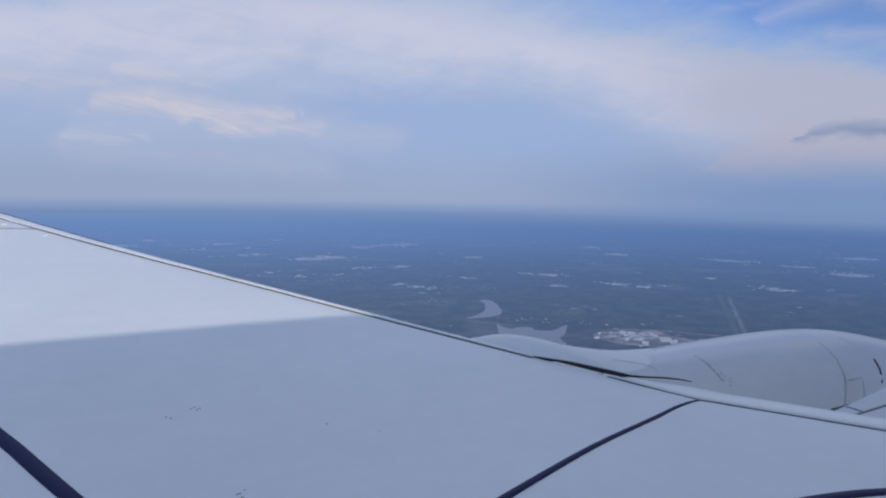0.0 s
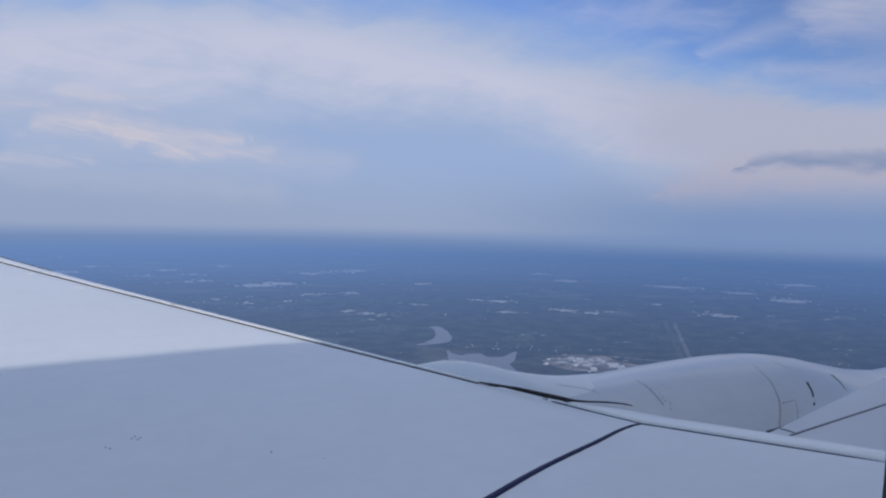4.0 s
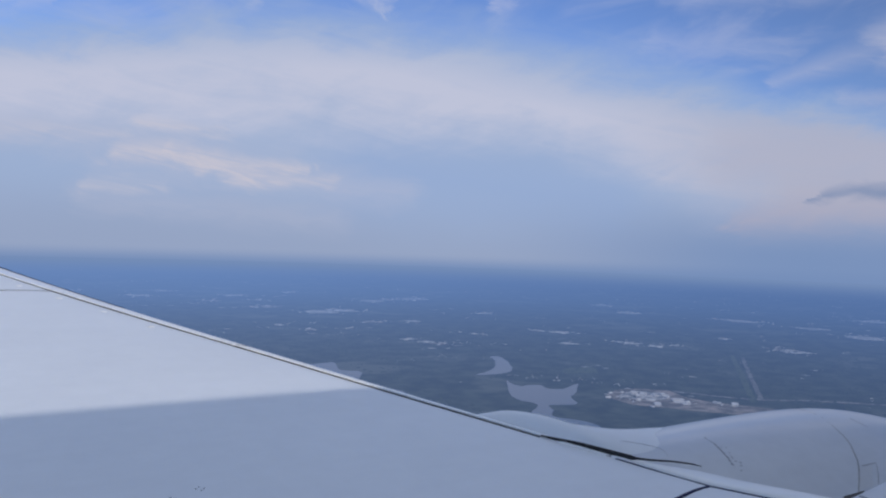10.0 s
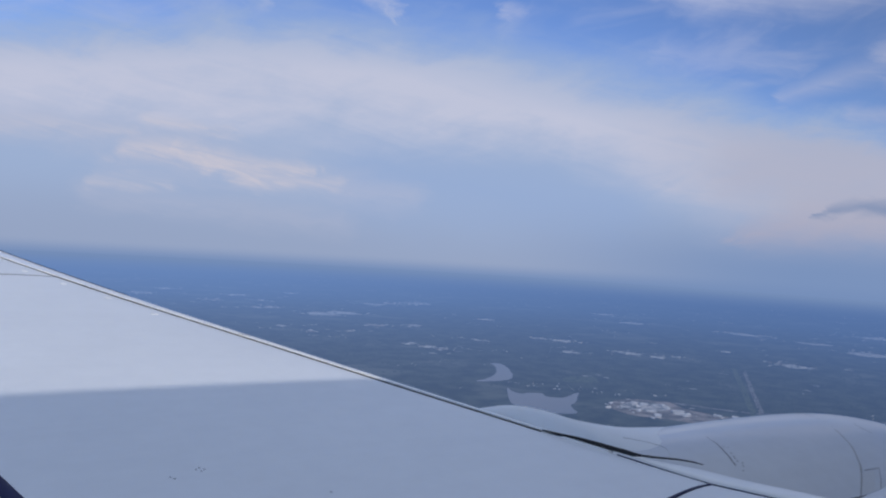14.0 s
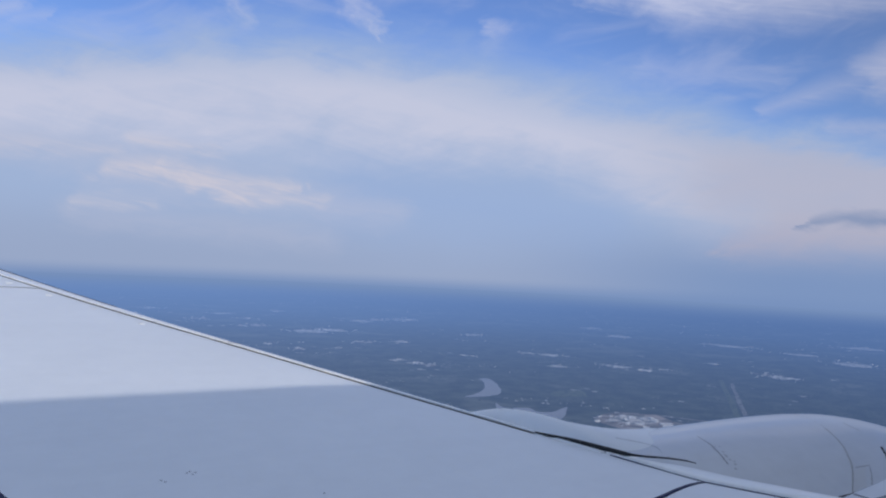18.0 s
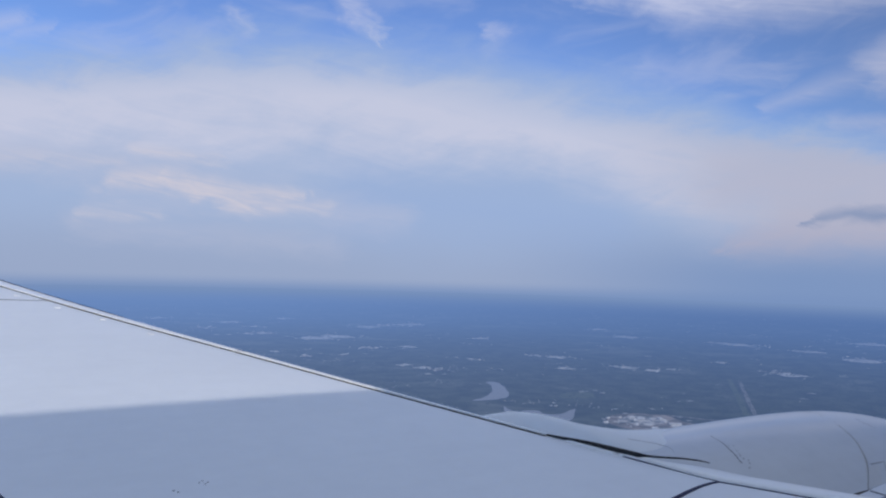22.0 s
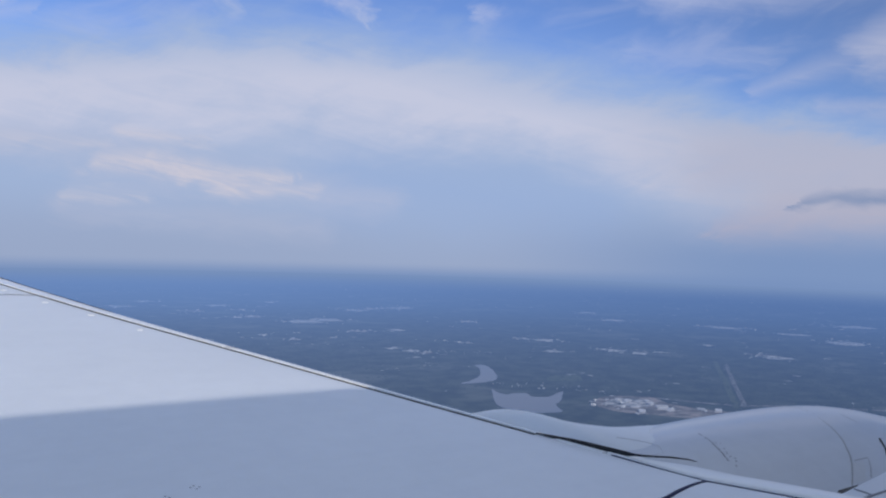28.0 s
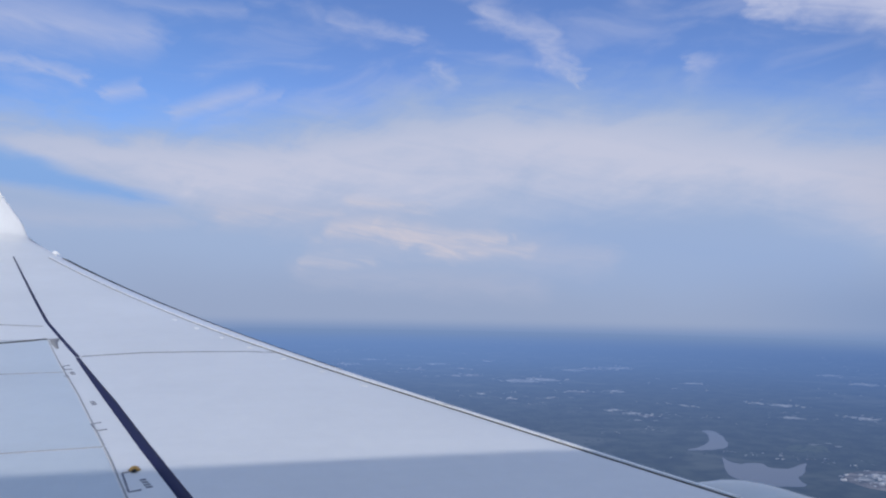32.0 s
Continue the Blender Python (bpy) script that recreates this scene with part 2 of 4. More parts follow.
sun_data = bpy.data.lights.new("sun", "SUN")
sun_data.energy, sun_data.angle, sun_data.color = 2.15, radians(0.6), (1.0, 0.95, 0.89)
sun_lamp = new("sun", sun_data)
_az, _el = radians(SUN_AZ), radians(SUN_EL)
sun_way = Vector((math.sin(_az) * math.cos(_el), math.cos(_az) * math.cos(_el), math.sin(_el)))
sun_lamp.matrix_world = look(sun_way * 50, (0, 0, 0))
sun_lamp.rotation_mode = "QUATERNION"

# ---- materials ----


def paint(name, colour, rough=0.4, metal=0.0, vary=0.06, grain=14.0, streak=0.0, bump=0.0, coat=0.0):
    """Painted or plain surface with broad and fine unevenness."""
    mat = bpy.data.materials.new(name)
    mat.use_nodes = True
    tree = mat.node_tree
    k = Nodes(tree)
    bsdf = tree.nodes["Principled BSDF"]
    pos = k.n("ShaderNodeTexCoord").outputs["Object"]
    broad = k.noise(pos, 0.7, 4.0, 0.6)
    fine = k.noise(pos, grain, 5.0, 0.6)
    f = k.m("ADD", k.m("MULTIPLY", k.m("SUBTRACT", broad, 0.5), 1.4), k.m("MULTIPLY", k.m("SUBTRACT", fine, 0.5), 0.7))
    if streak:
        stretch = k.n("ShaderNodeMapping")
        k.put(stretch.inputs["Vector"], pos)
        stretch.inputs["Scale"].default_value = (0.35, 5.0, 5.0)
        f = k.m("ADD", f, k.m("MULTIPLY", k.m("SUBTRACT", k.noise(stretch.outputs[0], 3.0, 5.0, 0.65), 0.5), streak))
    dark = tuple(c * (1 - 2.2 * vary) for c in colour)
    lite = tuple(min(1, c * (1 + 1.2 * vary)) for c in colour)
    k.put(bsdf.inputs["Base Color"], k.mix(k.m("ADD", f, 0.5, clamp=True), dark, lite))
    k.put(bsdf.inputs["Roughness"], k.m("MULTIPLY_ADD", fine, 0.16, rough - 0.08))
    bsdf.inputs["Metallic"].default_value = metal
    bsdf.inputs["Coat Weight"].default_value = coat
    bsdf.inputs["Coat Roughness"].default_value = 0.12
    if bump:
        b = k.n("ShaderNodeBump")
        b.inputs["Strength"].default_value = bump
        b.inputs["Distance"].default_value = 0.02
        k.put(b.inputs["Height"], k.noise(pos, 1.6, 2.0, 0.5))
        k.put(bsdf.inputs["Normal"], b.outputs[0])
    return mat


WING_GREY = paint("wing_grey_paint", (0.825, 0.835, 0.85), 0.42, 0.0, 0.035, 9.0, 0.35, 0.06)
SLAT_METAL = paint("slat_bright_metal", (0.96, 0.945, 0.92), 0.32, 0.0, 0.02, 20.0, 0.2, 0.0, 0.4)
NAC_WHITE = paint("nacelle_white_paint", (0.63, 0.64, 0.665), 0.32, 0.0, 0.06, 10.0, 0.4, 0.03, 0.45)
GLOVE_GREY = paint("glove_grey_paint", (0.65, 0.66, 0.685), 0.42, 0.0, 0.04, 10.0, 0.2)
TIP_WHITE = paint("winglet_white_paint", (0.82, 0.82, 0.82), 0.35, 0.0, 0.02, 10.0)
STRIPE_NAVY = paint("walkway_stripe_paint", (0.023, 0.026, 0.088), 0.6, 0.0, 0.2, 40.0)
STRIPE_NAVY.node_tree.nodes["Principled BSDF"].inputs["Specular IOR Level"].default_value = 0.2
SEAL_DARK = paint("rubber_seal", (0.02, 0.02, 0.022), 0.7, 0.0, 0.2, 40.0)
# near-black colour that stands in for shade along the nose edges
NOSE_SHADE = paint("nose_shade_colour", (0.018, 0.018, 0.028), 0.9, 0.0, 0.2, 40.0)
NOSE_SHADE.node_tree.nodes["Principled BSDF"].inputs["Specular IOR Level"].default_value = 0.08
SEAM_GREY = paint("panel_joint_sealant", (0.27, 0.27, 0.29), 0.6, 0.0, 0.2, 40.0)
SEAM_MID = paint("cowl_seam_sealant", (0.46, 0.455, 0.46), 0.6, 0.0, 0.3, 30.0)
SEAM_PALE = paint("pale_seam_sealant", (0.45, 0.45, 0.47), 0.6, 0.0, 0.2, 40.0)
SOOT = paint("grey_grime", (0.33, 0.32, 0.32), 0.6, 0.0, 0.2, 60.0)
MARK_GREY = paint("stencil_ink", (0.26, 0.27, 0.33), 0.6, 0.0, 0.2, 60.0)
FITTING_YELLOW = paint("fitting_yellow_paint", (0.55, 0.33, 0.07), 0.5, 0.0, 0.35, 60.0)
GAP_BROWN = paint("brown_gap_and_seal", (0.11, 0.10, 0.095), 0.7, 0.0, 0.2, 40.0)
NAC_PATCH = paint("panel_beige_paint", (0.60, 0.60, 0.61), 0.45, 0.0, 0.05, 30.0)
HULL_NAVY = paint("hull_navy_paint", (0.05, 0.06, 0.12), 0.4, 0.0, 0.03, 8.0)
FRAME_NAVY = paint("window_frame_plastic", (0.05, 0.05, 0.065), 0.5, 0.0, 0.1, 40.0)

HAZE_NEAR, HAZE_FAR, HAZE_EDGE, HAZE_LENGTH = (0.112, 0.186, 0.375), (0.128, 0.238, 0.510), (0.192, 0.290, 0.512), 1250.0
HAZE_ASTERN, HAZE_AHEAD = (1.19, 1.13, 1.10), (0.84, 0.84, 0.87)      # haze tint painted by bearing: lighter astern, dimmer ahead to stand in for vignetting


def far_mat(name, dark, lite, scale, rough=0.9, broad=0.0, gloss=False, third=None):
    """Country on the far backdrop: its own colours, with distance haze painted as glow."""
    mat = bpy.data.materials.new(name)
    mat.use_nodes = True
    tree = mat.node_tree
    k = Nodes(tree)
    bsdf = tree.nodes["Principled BSDF"]
    out = tree.nodes["Material Output"]
    pos = k.n("ShaderNodeNewGeometry").outputs["Position"]
    f = k.ramp01(k.noise(pos, scale, 6.0, 0.62), 0.36, 0.66)
    colour = k.mix(f, dark, lite)
    if third:
        colour = k.mix(k.ramp01(k.noise(pos, broad, 4.0, 0.6, 0.3), 0.54, 0.68), colour, third)
    k.put(bsdf.inputs["Base Color"], colour)
    bsdf.inputs["Roughness"].default_value = rough
    bsdf.inputs["Specular IOR Level"].default_value = 0.8 if gloss else 0.1
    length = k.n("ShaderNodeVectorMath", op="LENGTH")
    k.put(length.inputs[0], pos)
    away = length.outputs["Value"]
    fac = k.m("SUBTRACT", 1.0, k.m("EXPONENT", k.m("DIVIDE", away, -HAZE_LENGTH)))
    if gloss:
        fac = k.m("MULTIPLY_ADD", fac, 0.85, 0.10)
    # the haze is an emission colour, mixed in more strongly farther off
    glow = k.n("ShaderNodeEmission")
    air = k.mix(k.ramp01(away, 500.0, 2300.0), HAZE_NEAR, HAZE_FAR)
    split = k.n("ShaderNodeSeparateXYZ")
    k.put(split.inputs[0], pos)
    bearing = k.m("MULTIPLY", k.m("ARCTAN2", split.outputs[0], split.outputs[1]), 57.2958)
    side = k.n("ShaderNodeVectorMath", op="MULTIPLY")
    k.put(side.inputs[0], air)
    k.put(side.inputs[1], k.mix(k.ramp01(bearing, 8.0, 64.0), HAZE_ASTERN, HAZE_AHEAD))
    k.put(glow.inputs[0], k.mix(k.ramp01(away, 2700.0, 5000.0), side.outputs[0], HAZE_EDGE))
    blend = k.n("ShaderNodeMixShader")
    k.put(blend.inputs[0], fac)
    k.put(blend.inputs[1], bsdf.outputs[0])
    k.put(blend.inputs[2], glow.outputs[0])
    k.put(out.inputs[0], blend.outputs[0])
    return mat


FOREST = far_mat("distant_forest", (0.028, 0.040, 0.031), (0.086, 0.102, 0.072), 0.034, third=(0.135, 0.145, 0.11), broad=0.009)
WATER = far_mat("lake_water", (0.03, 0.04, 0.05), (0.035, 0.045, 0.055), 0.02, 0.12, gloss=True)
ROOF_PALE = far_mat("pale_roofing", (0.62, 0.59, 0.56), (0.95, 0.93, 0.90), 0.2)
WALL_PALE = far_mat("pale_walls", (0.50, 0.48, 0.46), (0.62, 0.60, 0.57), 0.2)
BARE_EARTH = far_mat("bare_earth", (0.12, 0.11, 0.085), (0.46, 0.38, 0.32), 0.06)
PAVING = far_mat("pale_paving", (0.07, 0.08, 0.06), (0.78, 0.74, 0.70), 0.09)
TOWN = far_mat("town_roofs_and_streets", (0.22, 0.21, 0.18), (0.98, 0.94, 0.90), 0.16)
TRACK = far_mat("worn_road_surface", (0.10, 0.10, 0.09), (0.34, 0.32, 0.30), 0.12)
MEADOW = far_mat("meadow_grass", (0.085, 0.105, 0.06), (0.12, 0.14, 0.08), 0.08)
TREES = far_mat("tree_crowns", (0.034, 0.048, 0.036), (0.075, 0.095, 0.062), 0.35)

# ---- helpers for meshes ----


def obj(name, verts, faces, mat, parent=None, label="", smooth=True):
    mesh = bpy.data.meshes.new(name)
    mesh.from_pydata([tuple(p) for p in verts], [], faces)
    mesh.materials.append(mat)
    mesh.polygons.foreach_set("use_smooth", [smooth] * len(mesh.polygons))
    mesh.update()
    ob = new(name, mesh)
    ob.parent = parent
    return tagged(ob, label)


def grid(rows_of_points, close_u=False, close_v=False):
    """Vertices and quads of a net of points."""
    nu, nv = len(rows_of_points), len(rows_of_points[0])
    verts = [p for row in rows_of_points for p in row]
    faces = []
    for i in range(nu if close_u else nu - 1):
        for j in range(nv if close_v else nv - 1):
            a, b = i * nv + j, i * nv + (j + 1) % nv
            c, d = ((i + 1) % nu) * nv + (j + 1) % nv, ((i + 1) % nu) * nv + j
            faces.append((a, b, c, d))
    return verts, faces


def caps(v, f, m, rows):
    """Flat ends of a lofted net, on vertices of their own so that the shading stays crisp."""
    for first in (0, (rows - 1) * m):
        o = len(v)
        v += [v[first + i] for i in range(m)]
        f.append(tuple(range(o, o + m)))


def recalc(ob):
    bm = bmesh.new()
    bm.from_mesh(ob.data)
    bmesh.ops.recalc_face_normals(bm, faces=bm.faces)
    bm.to_mesh(ob.data)
    bm.free()
    return ob


def lerp_table(table, x):
    """Smooth value of a table of (place, value) pairs."""
    if x <= table[0][0]:
        return table[0][1]
    for (a, p), (b, q) in zip(table, table[1:]):
        if x <= b:
            return p + (q - p) * (x - a) / (b - a)
    return table[-1][1]


# ---- the aircraft: x forward, y outboard, the eye at the origin ----
LE_ROOT, SWEEP, TIP_Y = 4.755, 0.51, 15.05


def x_le(y):
    return LE_ROOT - SWEEP * y


def x_te(y):
    return -2.3 + 0.3 * min(y, 4.2) / 4.2 - max(0.0, y - 4.2) * 0.235


def z_nose(y):
    s = 0.128 if y > 2.6 else 0.02
    return -1.129 + s * (y - 2.6) + 0.0068 * max(0.0, y - 6) ** 2 - 0.08 + 0.0085 * y


def rise(y):
    return 0.05 + 0.013 * (x_le(y) - x_te(y))


def z_top(x, y):
    """Height of the wing's upper skin."""
    c = max(0.0, x_le(y) - x)
    return z_nose(y) + rise(y) * math.sqrt(1 - math.exp(-c / 0.30)) - 0.004 * c - 0.0035 * c * c


def z_under(x, y):
    c = max(0.0, x_le(y) - x)
    chord = x_le(y) - x_te(y)
    s = min(1.0, c / chord)
    thin = z_top(x_te(y), y) - 0.02
    low = z_nose(y) - 1.2 * rise(y) * math.sqrt(1 - math.exp(-c / 0.25)) - 0.02 * c
    return low * (1 - s ** 3) + thin * s ** 3


plane = new("airliner")
tagged(plane, "white and pale grey airliner with swept wing and underwing engine", "airplane")


def build_wing():
    ys = [0.1 + i * 0.35 for i in range(41)] + [TIP_Y - 0.55]
    ss = [0, 0.0015, 0.004, 0.008, 0.014, 0.022, 0.034, 0.05, 0.075, 0.11, 0.16, 0.22, 0.3, 0.4, 0.5, 0.6, 0.7, 0.8, 0.9, 1.0]
    net = []
    for y in ys:
        chord = x_le(y) - x_te(y)
        up = [(x_le(y) - s * chord, y, z_top(x_le(y) - s * chord, y)) for s in ss]
        dn = [(x_le(y) - s * chord, y, z_under(x_le(y) - s * chord, y)) for s in ss[1:]]
        net.append(dn[::-1] + up)
    v, f = grid(net)
    return recalc(obj("wing", v, f, WING_GREY, plane, "pale grey painted wing with dull sheen"))


wing = build_wing()


def strip(name, path, widths, mat, parent, lift=0.004, surf=z_top, label=""):
    """A thin band laid on a surface along points of the plan, with its own thickness."""
    pts = []
    for (a, wa), (b, wb) in zip(zip(path, widths), zip(path[1:], widths[1:])):
        n = max(2, int(math.dist(a, b) / 0.12))
        for i in range(n):
            s = i / n
            pts.append((a[0] + (b[0] - a[0]) * s, a[1] + (b[1] - a[1]) * s, wa + (wb - wa) * s))
    pts.append((*path[-1], widths[-1]))
    net = []
    for i, (x, y, w) in enumerate(pts):
        p, q = pts[max(0, i - 1)], pts[min(len(pts) - 1, i + 1)]
        dx, dy = q[0] - p[0], q[1] - p[1]
        ln = math.hypot(dx, dy) or 1
        nx, ny = -dy / ln * w / 2, dx / ln * w / 2
        row = []
        for s, h in ((-1, -0.004), (-1, lift), (0, lift + 0.0005), (1, lift), (1, -0.004)):
            px, py = x + nx * s, y + ny * s
            row.append((px, py, surf(px, py) + h))
        net.append(row)
    v, f = grid(net)
    return obj(name, v, f, mat, parent, label)


def smooth_path(pts, n=10):
    """A rounded line through a few points (Catmull-Rom)."""
    out = []
    for i in range(len(pts) - 1):
        p0, p1, p2, p3 = pts[max(0, i - 1)], pts[i], pts[i + 1], pts[min(len(pts) - 1, i + 2)]
        for j in range(n):
            t = j / n
            out.append(tuple(0.5 * (2 * b + (c - a) * t + (2 * a - 5 * b + 4 * c - d) * t * t + (3 * b - a - 3 * c + d) * t ** 3) for a, b, c, d in zip(p0, p1, p2, p3)))
    out.append(tuple(pts[-1]))
    return out


def tube(name, pts, r, mat, parent, label=""):
    net = []
    for i, (p, q) in enumerate(zip(pts, r)):
        net.append([(p[0] + q * 0.3 * math.cos(a * math.tau / 8), p[1] + q * 0.3 * math.cos(a * math.tau / 8), p[2] + q * math.sin(a * math.tau / 8)) for a in range(8)])
    v, f = grid(net, close_v=True)
    f += [tuple(range(8)), tuple(range((len(net) - 1) * 8, len(net) * 8))[::-1]]
    return recalc(obj(name, v, f, mat, parent, label))


# slats along the leading edge: thin shells over the nose, joined end to end
def slat_back(y):
    return lerp_table([(3.3, 0.15), (4.2, 0.165), (5.5, 0.18), (7.0, 0.225), (8.5, 0.28), (13.6, 0.28)], y)


def build_slat(y0, y1, name, mat, back, label):
    net = []
    n = max(3, int((y1 - y0) / 0.25))
    for i in range(n + 1):
        y = y0 + (y1 - y0) * i / n
        row = []
        for s in (0.12, 0.05, 0.015, 0.003):
            x = x_le(y) - s
            row.append((x - 0.0, y, z_under(x, y) - 0.012))
        row.append((x_le(y) + 0.014, y, z_nose(y)))
        for j in range(9):
            s = back(y) * (j / 8) ** 1.7
            x = x_le(y) - s
            row.append((x, y, z_top(x, y) + 0.012))
        x = x_le(y) - back(y) - 0.003
        row.append((x, y, z_top(x, y) + 0.0115))
        row.append((x - 0.0005, y, z_top(x, y) + 0.010))
        row.append((x - 0.0005, y, z_top(x, y) - 0.002))
        net.append(row)
    v, f = grid(net)
    m = len(net[0])
    caps(v, f, m, len(net))
    sl = recalc(obj(name, v, f, mat, plane, label))
    s0 = max(y0, 3.395)      # the innermost seal ends at the cutout
    path = [(x_le(s0 + (y1 - s0) * i / n) - back(s0 + (y1 - s0) * i / n) - 0.018, s0 + (y1 - s0) * i / n) for i in range(n + 1)]
    strip("trailing_seal", path, [lerp_table([(7.3, 0.030), (7.5, 0.014), (14, 0.016)], p[1]) for p in path], GAP_BROWN if y1 < 8.2 else SEAM_GREY, sl)
    if y0 < 4:
        strip("joint_seal", [(x_le(y1) - 0.03, y1 + 0.004), (x_le(y1) - back(y1), y1 + 0.004)], [0.03, 0.03], SOOT, sl, 0.002, lambda x, y: z_top(x, y) + 0.012)
    if y1 > 7.0:      # dark band painted for the shaded curve round the very nose of the outer slats
        net = []
        for i in range(n + 1):
            y = max(y0, 6.9) + (y1 - max(y0, 6.9)) * i / n
            w = lerp_table([(6.9, 0.050), (8.2, 0.072), (10.5, 0.095), (14, 0.105)], y)
            net.append([(x_le(y) + 0.004, y, z_nose(y) - 0.03), (x_le(y) + 0.020, y, z_nose(y) - 0.004), (x_le(y) + 0.018, y, z_nose(y) + 0.012)]
                       + [(x_le(y) - w * q, y, z_top(x_le(y) - w * q, y) + 0.017) for q in (0.15, 0.5, 1.0)] + [(x_le(y) - w - 0.002, y, z_top(x_le(y) - w, y) + 0.006)])
        v, f = grid(net)
        recalc(obj("nose_shade_strip", v, f, NOSE_SHADE, sl, "dark strip painted as shade along the nose"))
    return sl


for y0, y1 in ((3.06, 5.552), (5.560, 8.11), (8.114, 10.91), (10.914, 13.25)):
    build_slat(y0, y1, "slat", SLAT_METAL, slat_back, "bare metal leading edge slat")


def build_krueger():
    """Blunt fixed nose inboard of the pylon, fuller than the slats."""
    net = []
    for i in range(13):
        y = 0.3 + 2.75 * i / 12
        full = min(1.0, (3.05 - y) / 0.5) ** 0.7
        back = x_le(y) - 0.128 - 0.015 * full
        zb = z_top(back, y) + 0.012
        row = [(back, y, zb - 0.02), (back, y, zb)]
        length, deep = 0.17 + 0.02 + 0.15 * full, 0.16 + 0.06 * full
        for j in range(1, 15):
            a = j / 14 * math.pi
            row.append((back + length * math.sin(a) ** 0.9 * (1 if a < 1.6 else 1.0), y, zb - deep * (1 - math.cos(a)) / 2 * (0.55 + 0.45 * j / 14) + 0.012 * full * math.sin(a)))
        net.append(row)
    v, f = grid(net)
    m = len(net[0])
    caps(v, f, m, 13)
    kr = recalc(obj("krueger_panel", v, f, SLAT_METAL, plane, "bare metal nose panel by the wing root"))
    path = [(x_le(0.3 + 2.72 * i / 12) - 0.156 + 0.02 * (i == 12), 0.3 + 2.72 * i / 12) for i in range(13)]
    strip("trailing_seal", path, [0.024] * 13, STRIPE_NAVY, kr)
    return kr


build_krueger()



def wing_lines():
    # walkway stripes: navy painted lines on the skin
    rear = [(0.56, 2.1), (0.385, 2.65), (0.28, 3.0), (0.225, 3.19), (-0.023, 3.95), (-0.28, 4.815), (-0.572, 5.835), (-0.984, 7.23)]
    strip("walkway_stripe", rear, [0.062, 0.062, 0.062, 0.062, 0.063, 0.063, 0.062, 0.03], STRIPE_NAVY, wing, label="navy painted walkway stripe")
    strip("walkway_stripe", smooth_path([(0.05, 2.86), (0.2, 2.8), (0.246, 2.768), (0.286, 2.69), (0.30, 2.5)], 3), [0.03] * 13, STRIPE_NAVY, wing, label="navy painted walkway stripe")
    strip("panel_joint", [(-0.984, 7.26), (-1.508, 8.836), (-2.125, 11.0), (-2.585, 12.57), (-2.76, 13.15)], [0.03, 0.03, 0.028, 0.02, 0.016], STRIPE_NAVY, wing)
    front = smooth_path([(3.27, 2.556), (2.998, 2.475), (2.74, 2.392), (2.25, 2.262), (1.824, 2.123), (1.53, 2.018), (1.1, 1.84)], 4)
    strip("walkway_stripe", front, [0.015 + 0.028 * i / (len(front) - 1) for i in range(len(front))], STRIPE_NAVY, wing, label="navy painted walkway stripe")
    root = smooth_path([(1.75, 1.60), (2.258, 1.533), (2.48, 1.502), (2.73, 1.437), (2.92, 1.357), (2.99, 1.32), (3.3, 1.1)], 4)
    strip("walkway_stripe", root, [0.052] * len(root), STRIPE_NAVY, wing, label="navy painted walkway stripe")
    # chordwise joint of the outer skin
    strip("panel_joint", [(-0.96, 7.29), (-0.468, 7.40), (0.255, 7.418), (0.75, 7.446)], [0.014] * 4, SEAM_GREY, wing)
    strip("panel_joint", [(-1.509, 8.62), (-1.874, 8.70), (-2.2, 8.77)], [0.016] * 3, SOOT, wing)
    # dark fasteners in two small groups
    for x, y in ((0.907, 3.324), (0.91, 3.291), (0.891, 3.311), (0.925, 3.305), (0.777, 3.269), (0.79, 3.25), (0.854, 2.554), (0.852, 2.517), (0.876, 2.57), (0.843, 2.55), (1.009, 2.584), (1.02, 2.60), (1.53, 2.80), (1.36, 2.95)):
        strip("fastener", [(x - 0.004, y), (x + 0.004, y)], [0.007, 0.007], SEAM_PALE, wing, 0.002)
    # small worn fastener plates behind the slats
    for x, y in ((-0.269, 9.016), (-0.04, 8.57), (0.208, 8.097), (0.458, 7.629), (0.724, 7.149), (1.0, 6.664), (1.26, 6.133)):
        strip("fastener_plate", [(x - 0.021, y - 0.006), (x + 0.021, y + 0.0)], [0.034, 0.034], TIP_WHITE, wing, 0.007)


wing_lines()


